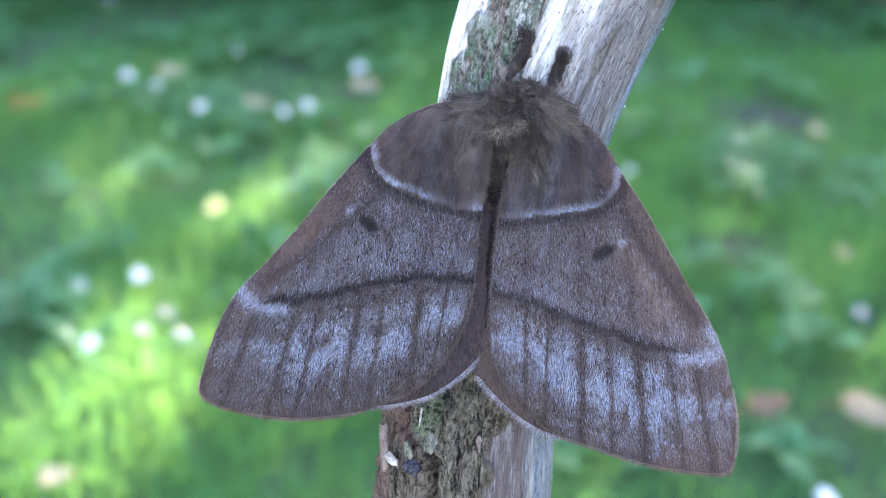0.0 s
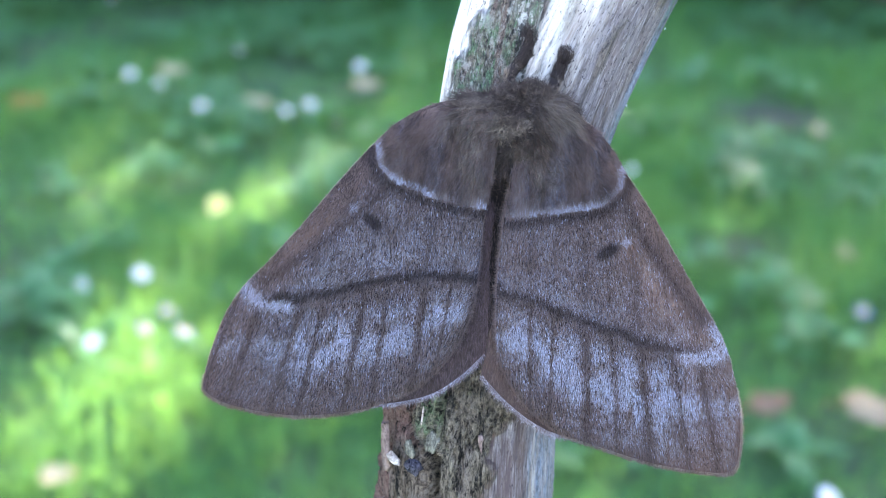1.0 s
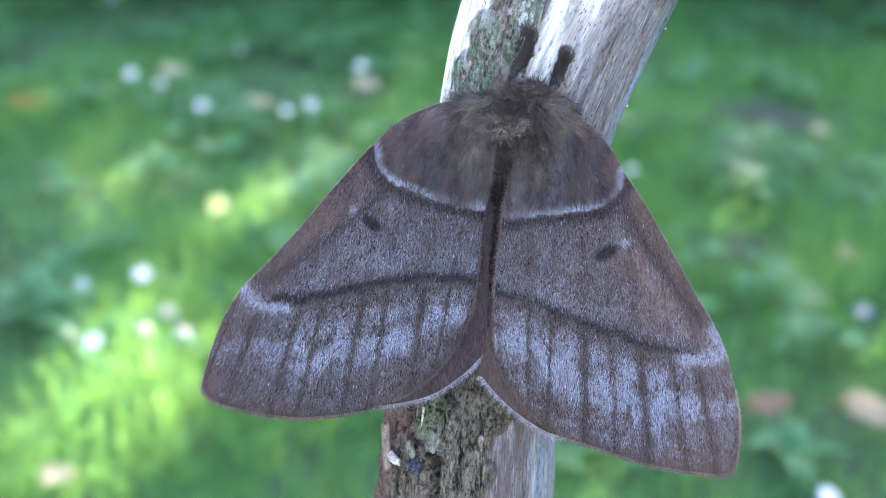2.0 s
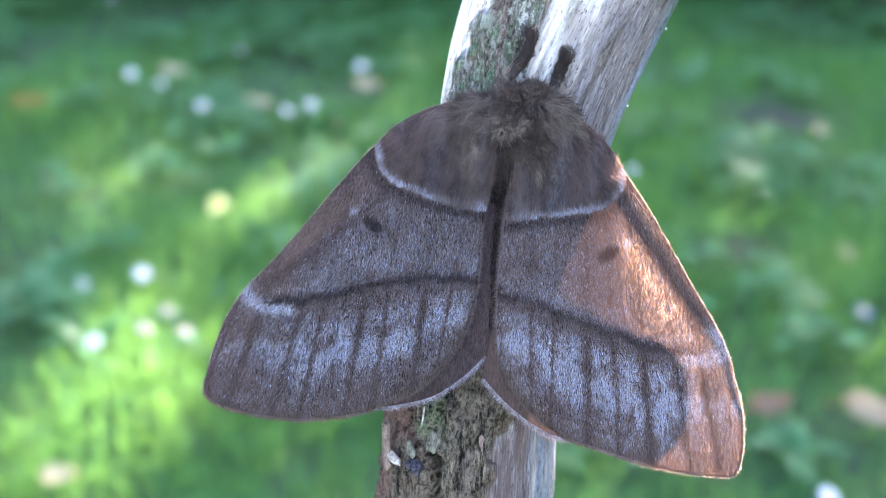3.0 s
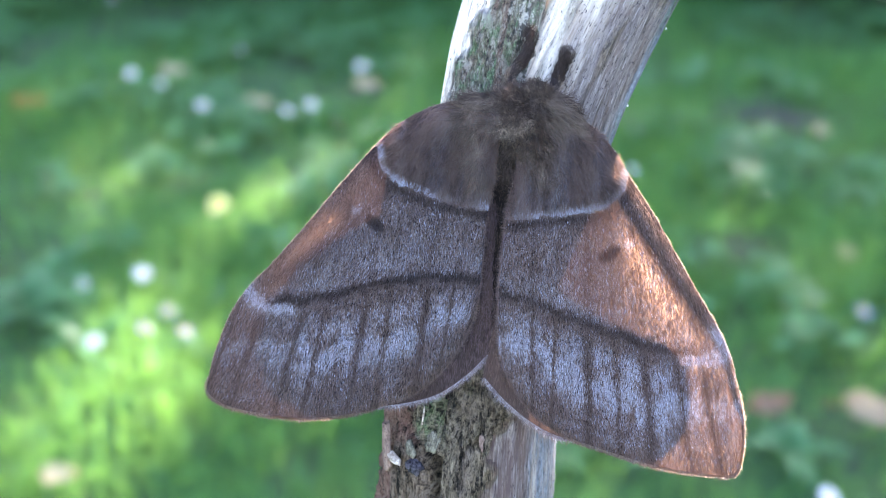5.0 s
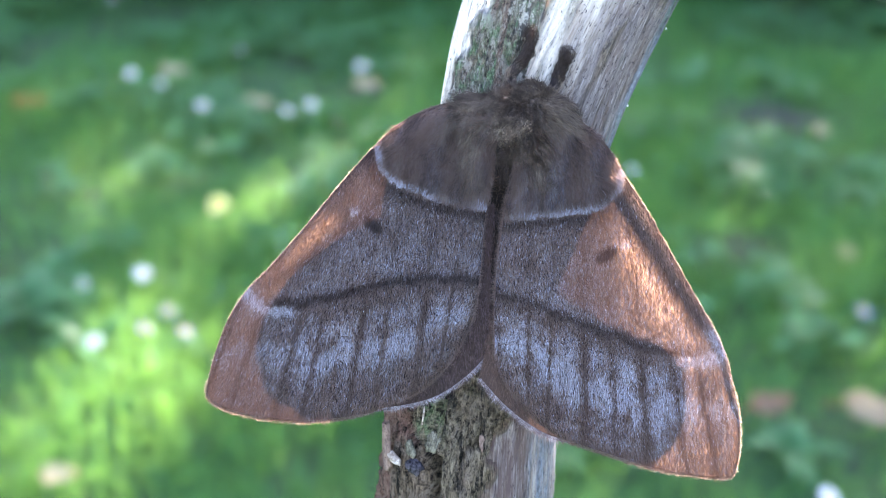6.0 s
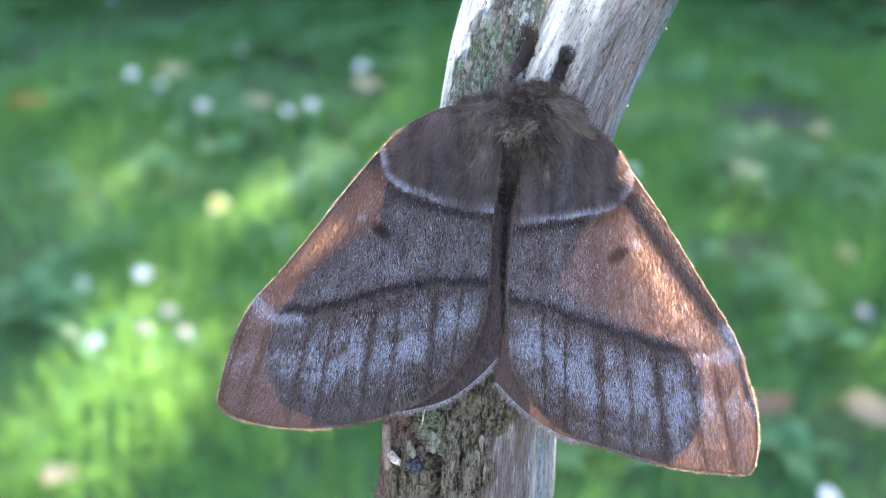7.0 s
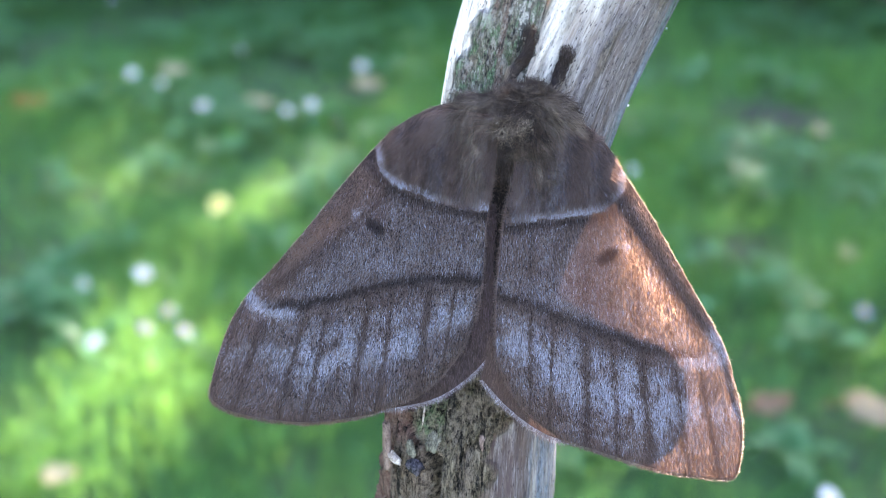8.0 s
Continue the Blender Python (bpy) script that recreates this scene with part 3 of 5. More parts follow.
def leaf_cloud(centres, size, seed):
    """Broad tree leaves at the given places, turned at random: two bent quads each."""
    g = np.random.default_rng(seed)
    n = len(centres)
    a, tilt = g.uniform(0, 6.283, n), g.normal(size=(n, 2)) * 0.45
    d = np.stack([np.cos(a), np.sin(a), tilt[:, 0]], -1)
    s = np.stack([-np.sin(a), np.cos(a), tilt[:, 1]], -1)
    r = (size * g.uniform(0.7, 1.2, n))[:, None]
    c, low = np.asarray(centres), np.array([0, 0, -0.15])
    v = np.stack([c - d * r, c - d * r * 0.3 - s * r * 0.55, c + d * r * 0.4 - s * r * 0.5, c + d * r + low * r, c + d * r * 0.4 + s * r * 0.5, c - d * r * 0.3 + s * r * 0.55], 1)
    f = (np.arange(n)[:, None, None] * 6 + np.array([[0, 1, 2, 3], [0, 3, 4, 5]])[None]).reshape(-1, 4)
    return v.reshape(-1, 3), f


# shrubs added where the lawn's far edge should look dark
for k, (x, y) in enumerate([(-0.13, 2.9), (0.03, 2.96), (1.04, 2.82), (0.94, 2.9), (-0.72, 2.9), (-0.52, 2.93), (-0.95, 2.95), (0.68, 2.9), (1.2, 2.9)]):
    shrub(x, y, k + 2)


def tree():
    # stands out of view; its crown is laid out to dapple the lawn
    root = tagged(new("tree"), "broad leafy tree added out of view to cast dappled shade", "tree")
    at = np.array([5.0, 11.4, 0])
    v, f = tube([(0, 0, -0.1), (0.05, 0.05, 1.4), (-0.1, -0.1, 2.9), (-0.3, -0.4, 4.4)], [0.17, 0.13, 0.11, 0.05], 14, 30)
    piece("trunk", mesh_of("trunk", v + at, f, BARK), root)
    for i, end in enumerate([(2.2, 7.1, 3.0), (1.7, 8.4, 3.1), (3.4, 7.4, 3.2), (2.7, 9.0, 3.3), (1.5, 9.5, 3.4), (4.2, 8.8, 3.5), (3.3, 9.9, 3.6)]):
        start = at + (-0.1, -0.1, 2.1 + 0.12 * i)
        v, f = tube([start, (start + end) / 2 + (0, 0, 0.35), end], [0.06, 0.035, 0.008], 8, 16)
        piece("limb", mesh_of("limb", v, f, BARK), root)
    n = 19500
    h = rng.uniform(2.7, 3.6, n)
    gx, gy = rng.uniform(-1.8, 2.3, n), 0.45 + 4.35 * rng.random(n)
    keep = (fuzz(gx, gy, h, 3.0, 5) > -0.8) & (np.hypot((gx - 0.2) / 2.0, (gy - 2.6) / 2.2) < 1 + 0.15 * fuzz(gx, gy, 0 * gx, 4, 6))
    # leaves left out so that sun patches land at GAPS
    for (px, py), r in GAPS:
        keep &= np.hypot(gx - px, (gy - py) * 0.85) > r * rng.uniform(0.8, 1.25, n)
    c = np.stack([gx + h * TO_SUN.x / TO_SUN.z, gy + h * TO_SUN.y / TO_SUN.z, h], -1)[keep]
    v, f = leaf_cloud(c, 0.045, 3)
    piece("crown", mesh_of("crown", v, f, TREE_LEAF, smooth=False), root)


tree()


def hedge():
    """A tall hedge round the far side of the lawn, added unseen to block the low sky's light."""
    root = tagged(new("hedge"), "tall dark green hedge added out of view to block low sky", "hedge")
    a = np.linspace(radians(-115), radians(115), 90)
    prof = np.array([(14.8, -0.1), (14.7, 2.0), (14.9, 4.2), (15.5, 4.4), (16.0, 4.2), (16.1, -0.1)])
    r = prof[:, 0][None] + 0.15 * fuzz(a[:, None] * 15, prof[:, 1][None], 0, 1.2, 70)
    v = np.stack([np.sin(a)[:, None] * r, np.cos(a)[:, None] * r, prof[:, 1][None] + 0 * r], -1).reshape(-1, 3)
    piece("twigs", mesh_of("twigs", v, grid_faces(90, 6), BARK), root)
    n = 16000
    a, z = rng.uniform(radians(-115), radians(115), n), rng.uniform(0, 4.6, n)
    r = 14.8 - 0.25 * rng.random(n) + 0.9 * step(z, 4.1, 4.6) * rng.random(n)
    v, f = leaf_cloud(np.stack([np.sin(a) * r, np.cos(a) * r, z], -1), 0.13, 14)
    tagged(piece("foliage", mesh_of("foliage", v, f, TREE_LEAF, smooth=False), root), kind="stuff")


hedge()


def bough():
    """An unseen leafy twig, added to swing between the sun and the moth and shade it."""
    root = tagged(new("leafy_bough"), "leafy green twig added out of view to shade the moth", "branch")
    g = np.random.default_rng(15)
    n = 1700
    x, y, z = g.uniform(-0.38, 0.03, n), g.uniform(-0.19, 0.19, n), g.normal(size=n) * 0.03
    keep = np.hypot((x + 0.185) / 0.2, y / 0.19) < 1 + 0.05 * fuzz(x, y, 0 * x, 30, 8)
    v, f = leaf_cloud(np.stack([x, y, z], -1)[keep], 0.026, 9)
    piece("leaves", mesh_of("leaves", v, f, TREE_LEAF, smooth=False), root)
    v, f = tube([(-0.25, 0, 0), (-0.1, 0.2, 0.02), (0.1, 0.9, 0.1), (0.7, 1.6, 0.2), (1.7, 1.9, 0.25)], [0.002, 0.005, 0.009, 0.013, 0.016], 8, 30)
    piece("twig", mesh_of("twig", v, f, BARK), root)
    return root


BOUGH = bough()
BOUGH_AT = SPOT.translation + TO_SUN * 3.1



def sapling():
    """A slim tree added outside the view to carry the swinging bough that shades the moth."""
    root = tagged(new("young_tree"), "slim young tree added out of view to hold the bough", "tree")
    x, y, z = BOUGH_AT.x + 1.45, BOUGH_AT.y + 1.85, BOUGH_AT.z
    v, f = tube([(x, y, -0.1), (x + 0.04, y, z * 0.6), (x, y, z + 0.25), (x - 0.1, y, z + 1.4)], [0.06, 0.05, 0.04, 0.012], 12, 26)
    piece("trunk", mesh_of("trunk", v, f, BARK), root)
    c = np.random.default_rng(61).normal(size=(900, 3)) * (0.3, 0.3, 0.35) + (x + 0.45, y + 0.2, z + 1.15)
    v, f = leaf_cloud(c, 0.045, 12)
    piece("crown", mesh_of("crown", v, f, TREE_LEAF, smooth=False), root)


sapling()

# ---- the stick ----


def swept(line, radii, heights, around, shape):
    """A closed round limb along a curve given in millimetres: shape(angle, distance) gives the relief and the three pigment amounts."""
    c = curve(line, 400)
    s = np.concatenate([[0], np.cumsum(np.linalg.norm(np.diff(c, axis=0), axis=1))])
    centre = np.stack([np.interp(heights, s, c[:, k]) for k in range(3)], 1)
    tan = np.stack([np.interp(heights, s, np.gradient(c, axis=0)[:, k]) for k in range(3)], 1)
    tan /= np.linalg.norm(tan, axis=1)[:, None]
    out = np.cross(np.tile((1.0, 0, 0), (len(heights), 1)), tan)
    out /= np.linalg.norm(out, axis=1)[:, None]
    side = np.cross(tan, out)
    a = np.linspace(-np.pi, np.pi, around, endpoint=False)[None]
    h = heights[:, None] + 0 * a
    a = a + 0 * h
    r = np.interp(heights, s[-1] * np.linspace(0, 1, len(radii)), radii)[:, None]
    along = np.stack([a * r, h, 0 * a], -1).reshape(-1, 3) * 0.001
    relief, tone = shape(a, h, centre[:, 1][:, None] + 0 * a)
    r = r + relief
    r[0], r[-1] = r[0] * 0.02, r[-1] * 0.02
    v = centre[:, None] + r[..., None] * (np.sin(a)[..., None] * side[:, None] + np.cos(a)[..., None] * out[:, None])
    return dict(verts=v.reshape(-1, 3) * 0.001, faces=grid_faces(len(heights), around, True), material=WOOD, tone=tone.reshape(-1, tone.shape[-1]), along=along)


def ring_steps(total, fine_from, fine_to, fine, coarse):
    return np.unique(np.concatenate([[0, 0.3], np.arange(1, fine_from, coarse), np.arange(fine_from, fine_to, fine), np.arange(fine_to, total - 0.4, coarse), [total - 0.3, total]]))


def trunk_shape(a, h, y):
    """Relief in millimetres and pigments: bark at the side and middle, silver wood at the other side; angle 0 faces the lens."""
    u, v = a * 13, h
    lump = fuzz(u, v * 0.45, 0 * u, 1.0, 11, 4)
    crack = 1 - np.abs(fuzz(u, v * 0.28, 0 * u, 1.5, 12, 4)) * 2.2
    edge = 0.15 + 0.14 * fuzz(0 * u, v, 0 * u, 0.9, 13, 4) + 0.25 * step(y, -31, -20)
    bark = 1 - step(a + 0.05 * lump, edge - 0.05, edge + 0.09)
    cut = -0.84 + 0.34 * step(-y, 27.5, 31.5) + 0.05 * fuzz(0 * u, v, 0 * u, 1.2, 14)
    red = (1 - step(a, cut - 0.03, cut + 0.03)) * (1 - 0.8 * step(-y, 28, 31) * step(a, -1.2, -1.0))
    groove = np.exp(-((a - cut - 0.07) / 0.065) ** 2)
    ribs = fuzz(u, v * 0.12, 0 * u, 4.5, 15, 3) * np.exp(-((a + 0.5) / 0.28) ** 2) * step(y, -32, -27)
    streak = fuzz(u, v * 0.05, 0 * u, 3.6, 16, 4)
    grain = fuzz(u, v * 0.6, 0 * u, 3.4, 20, 3)
    relief = bark * (0.6 + 0.8 * lump - 1.2 * np.clip(crack, 0, 1) ** 3 + 0.9 * ribs + 0.28 * grain) + (1 - bark) * (0.2 * streak + 0.25 * fuzz(u, v * 0.08, 0 * u, 0.7, 17))
    relief = relief - 4.6 * groove * step(0.4 + lump, -0.3, 0.2) + red * (0.2 + 0.25 * lump - 0.4 * np.clip(crack, 0, 1) ** 3)
    green = np.clip(-0.3 + 0.5 * fuzz(u, v * 0.5, 0 * u, 0.6, 18) + 0.95 * np.exp(-((a + 0.42) / 0.28) ** 2) * step(y, -33, -26), 0, 1) * (1 - red)
    green = green * bark + 0.9 * (1 - bark) * step(a + 0.3 * fuzz(u, v * 0.05, 0 * u, 2.4, 27), 0.5, 0.95)
    red = red + (1 - bark) * (1 - step(a + 0.2 * fuzz(u, v * 0.05, 0 * u, 3.0, 28), 0.4, 0.75))
    return relief, np.stack([bark, green, red, np.clip(0.02 + 0.1 * step(a, 0.62, 0.95) + 0.2 * (1 - bark) * step(fuzz(u, v * 0.04, 0 * u, 2.0, 19), 0.1, 0.5), 0, 1)], -1)


def left_limb_shape(a, h, y):
    u, v = a * 6, h
    lump = fuzz(u, v * 0.4, 0 * u, 1.6, 21, 4)
    bare = -0.98 + 0.68 * step(y, 24, 37)
    bark = step(a + 0.3 * lump - bare, -0.08, 0.12) * (1 - step(a, 1.2, 1.7))
    green = np.clip(0.9 + 0.8 * fuzz(u, v * 0.4, 0 * u, 1.2, 23), 0, 1) * bark
    red = np.clip(fuzz(u, v * 0.16, 0 * u, 3.0, 24) * 2.6 - 0.3, 0, 1) * (0.8 + 0.2 * step(a, 0.0, 0.7))
    crack = 1 - np.abs(fuzz(u, v * 0.22, 0 * u, 2.6, 26, 3)) * 2.2
    return bark * (0.3 + 0.4 * lump - 0.7 * np.clip(crack, 0, 1) ** 3 + 0.16 * fuzz(u, v * 0.3, 0 * u, 5.0, 29, 3)) + 0.1 * fuzz(u, v * 0.05, 0 * u, 4, 25), np.stack([bark, green, red, 1 - bark * (1 - np.clip(0.55 + 1.2 * fuzz(u, v * 0.4, 0 * u, 0.9, 36) + 0.4 * step(y, 27, 34) * step(a, -0.2, 0.5), 0.35, 1))], -1)


def right_limb_shape(a, h, y):
    u, v = a * 10, h
    streak = fuzz(u, v * 0.05, 0 * u, 4.0, 31, 4)
    # brown weathering, weighted to the right to paint that side's shade
    dirt_shade = 0.8 * step(fuzz(u, v * 0.2, 0 * u, 0.9, 33) + 0.55 * step(a, 0.1, 0.8), 0.45, 1.1)
    # bright left fading to dark right: the limb's light put into its colour
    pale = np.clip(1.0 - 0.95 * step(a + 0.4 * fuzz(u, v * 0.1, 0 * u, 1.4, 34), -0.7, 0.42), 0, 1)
    return 0.2 * streak + 0.35 * fuzz(u, v * 0.15, 0 * u, 0.5, 32), np.stack([dirt_shade * 0.8, step(a + 0.2 * streak, 0.98, 1.22), 0 * a, pale], -1)


def bark_plate(line, radii, top, bottom, low, high, lift, pigment, seed):
    """A raised plate of bark on the stick between two ragged edges (angles), with sides that go down to the wood."""
    c = curve(line, 400)
    s = np.concatenate([[0], np.cumsum(np.linalg.norm(np.diff(c, axis=0), axis=1))])
    h = np.linspace(np.interp(bottom, c[:, 1], s), np.interp(top, c[:, 1], s), 300)
    centre = np.stack([np.interp(h, s, c[:, k]) for k in range(3)], 1)
    tan = np.stack([np.interp(h, s, np.gradient(c, axis=0)[:, k]) for k in range(3)], 1)
    tan /= np.linalg.norm(tan, axis=1)[:, None]
    out = np.cross(np.tile((1.0, 0, 0), (len(h), 1)), tan)
    out /= np.linalg.norm(out, axis=1)[:, None]
    side = np.cross(tan, out)
    u = np.linspace(0, 1, 130)[None]
    y = centre[:, 1][:, None] + 0 * u
    a0, a1 = low(y) + 0.07 * fuzz(0 * y, h[:, None] + 0 * u, 0 * y, 1.3, seed, 4), high(y) + 0.09 * fuzz(0 * y, h[:, None] + 0 * u, 0 * y, 1.1, seed + 1, 4)
    a = a0 + (a1 - a0) * u
    p, q = a * 13, h[:, None] + 0 * a
    lump = fuzz(p, q * 0.5, 0 * p, 0.9, seed + 2, 4)
    crack = 1 - np.abs(fuzz(p, q * 0.3, 0 * p, 1.7, seed + 3, 4)) * 2.4
    grit = fuzz(p, q * 0.6, 0 * p, 3.6, seed + 4, 3)
    ribs = (1 - pigment[1]) * (2.8 * fuzz(p, q * 0.1, 0 * p, 2.6, seed + 5, 3) - 0.5) * np.exp(-((a + 0.55) / 0.36) ** 2) * step(y, -32, -26)
    rim = np.clip(np.minimum(u, 1 - u) / 0.035, 0, 1) ** 0.6 * np.clip(np.minimum(np.arange(300), np.arange(299, -1, -1)) / 7, 0, 1)[:, None]
    r = np.interp(h, s[-1] * np.linspace(0, 1, len(radii)), radii)[:, None] + (lift + 0.4 * lump - 1.3 * np.clip(crack, 0, 1) ** 3 + 0.3 * grit + ribs) * rim - 0.9 * (1 - rim)
    v = centre[:, None] + r[..., None] * (np.sin(a)[..., None] * side[:, None] + np.cos(a)[..., None] * out[:, None])
    red = pigment[1] * (1 - 0.8 * step(-y, 28, 31) * step(a + 0.06 * lump, -1.16, -1.04))
    tone = np.stack([1 + 0 * a, np.clip(pigment[0] - 0.2 + 0.5 * lump + 0.9 * np.exp(-((a + 0.5) / 0.22) ** 2) * step(y, -33, -26), 0, 1) * (1 - red), red, 0.05 + 0 * a], -1)
    return mesh_of("bark_plate", v.reshape(-1, 3) * 0.001, grid_faces(300, 130), WOOD, tone.reshape(-1, 4), along=np.stack([p, q, 0 * p], -1).reshape(-1, 3) * 0.001)


def branch():
    root = tagged(new("branch"), "weathered forked branch, grey wood and mossy bark", "branch")
    root.matrix_basis = SPOT
    # the lower stick: from the ground, bending up behind the moth
    line = [(-55, -738, -382), (-45, -560, -285), (-30, -330, -160), (-14, -150, -62), (2.8, -47.5, -20), (4.2, -36.9, -14.5), (5.0, -25.0, -13.5), (7.7, -8.3, -13.5), (8.7, -1.6, -14.5)]
    c = curve(line, 400)
    total = float(np.linalg.norm(np.diff(c, axis=0), axis=1).sum())
    radii = [16, 15.9, 15.8, 15.7, 15.5, 15.3, 15.1, 15, 14.8, 14.5, 14.2, 14, 13.8, 13.6, 13.5, 13.4, 13.3, 13.2, 13.4, 13.4]
    limb = swept(line, radii, ring_steps(total, total - 125, total - 1, 0.33, 6.0), 260, trunk_shape)
    piece("lower_stick", mesh_of("lower_stick", **limb), root, "rough bark peeling from grey wood")
    cut = lambda y: -0.9 + 0.36 * step(-y, 27.0, 31.0)
    piece("bark_plate", bark_plate(line, radii, -10, -75, lambda y: -1.75 + 0 * y, lambda y: cut(y) - 0.03, 0.15, (0.0, 1.0), 80), root, "reddish-brown strip of bark")
    piece("bark_plate", bark_plate(line, radii, -8, -90, lambda y: cut(y) + 0.17, lambda y: 0.09 + 0.42 * step(y, -31, -20), 1.0, (0.0, 0.0), 90), root, "grey-brown bark with green algae")
    line = [(5.3, -6.6, -12), (5.7, 11.8, -9), (7.1, 26.8, -9.5), (9.2, 36.9, -10), (12.0, 46.0, -11), (20.6, 64.4, -14)]
    limb = swept(line, [4.5, 7.4, 6.9, 6.4, 6.1, 5.0], ring_steps(70, 15, 55, 0.3, 2.0), 160, left_limb_shape)
    piece("limb", mesh_of("limb", **limb), root, "thin limb with green algae and flaking bark")
    line = [(9.7, -6.6, -14), (14.2, 9.3, -10.5), (19.5, 24.3, -11), (25.4, 36.9, -12), (30.1, 46.0, -13), (39.8, 64.4, -16)]
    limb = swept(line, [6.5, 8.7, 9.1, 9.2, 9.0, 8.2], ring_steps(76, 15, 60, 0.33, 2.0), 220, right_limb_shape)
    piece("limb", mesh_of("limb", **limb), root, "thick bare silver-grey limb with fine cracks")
    # small things stuck in the bark
    def stuck(name, place, size, z, turn, tilt, material, label, seed, square=0.0):
        """A small worn lump or flake set into the bark, about half sunk."""
        e, a = np.linspace(-1.57, 1.57, 12), np.linspace(0, 2 * np.pi, 22, endpoint=False)
        n = np.stack([np.cos(e)[:, None] * np.cos(a), np.cos(e)[:, None] * np.sin(a), np.sin(e)[:, None] + 0 * a], -1).reshape(-1, 3)
        n = np.sign(n) * np.abs(n) ** (1 - square)
        n[:, :2] *= (1 + 0.25 * fuzz(n[:, 0], n[:, 1], 0 * n[:, 2], 7.0, seed + 2, 3))[:, None]
        n = n * (1 + 0.22 * fuzz(n[:, 0], n[:, 1], n[:, 2], 3.0, seed, 3) + 0.07 * fuzz(n[:, 0], n[:, 1], n[:, 2], 11.0, seed + 1, 2))[:, None]
        v = n * size * 0.0005
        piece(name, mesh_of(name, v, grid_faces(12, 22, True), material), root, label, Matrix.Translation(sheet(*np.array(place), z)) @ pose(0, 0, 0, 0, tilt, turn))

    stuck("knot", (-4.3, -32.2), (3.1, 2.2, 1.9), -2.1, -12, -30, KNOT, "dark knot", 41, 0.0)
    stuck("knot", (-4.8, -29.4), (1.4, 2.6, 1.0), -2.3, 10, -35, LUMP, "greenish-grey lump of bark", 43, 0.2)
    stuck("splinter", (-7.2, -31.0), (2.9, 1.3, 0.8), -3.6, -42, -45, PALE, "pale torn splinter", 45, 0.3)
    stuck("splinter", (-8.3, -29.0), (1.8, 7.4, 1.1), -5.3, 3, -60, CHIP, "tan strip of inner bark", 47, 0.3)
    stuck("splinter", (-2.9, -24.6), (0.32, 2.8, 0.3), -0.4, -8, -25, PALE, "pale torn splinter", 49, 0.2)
    # sun glints on the limb's edge, made as whitened beads
    stuck("dew_drop", (27.3, 21.2), (0.27, 0.32, 0.3), -10.6, 0, 0, GLINT, "tiny whitened drop painted as a sun glint", 53)
    stuck("dew_drop", (33.0, 32.6), (0.22, 0.28, 0.25), -11.6, 0, 0, GLINT, "tiny whitened drop painted as a sun glint", 55)
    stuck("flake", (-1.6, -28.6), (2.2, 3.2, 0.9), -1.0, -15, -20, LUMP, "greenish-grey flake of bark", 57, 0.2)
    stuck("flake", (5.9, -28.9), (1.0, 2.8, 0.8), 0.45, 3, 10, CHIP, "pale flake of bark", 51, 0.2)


branch()

# ---- the moth ----


def coons(costa, outer, inner, base, n, m):
    """A patch between four edge curves: rows run from the base to the outer edge, columns from the front edge to the inner edge."""
    c, i = curve(costa, n), curve(inner, n)
    o, b = curve(outer, m), curve(base, m)
    t, s = np.linspace(0, 1, n)[:, None, None], np.linspace(0, 1, m)[None, :, None]
    p = (1 - s) * c[:, None] + s * i[:, None] + (1 - t) * b[None] + t * o[None]
    p = p - ((1 - s) * (1 - t) * c[0] + s * (1 - t) * i[0] + (1 - s) * t * c[-1] + s * t * i[-1])
    return p[..., 0], p[..., 1], t[..., 0] + 0 * s[..., 0], s[..., 0] + 0 * t[..., 0]


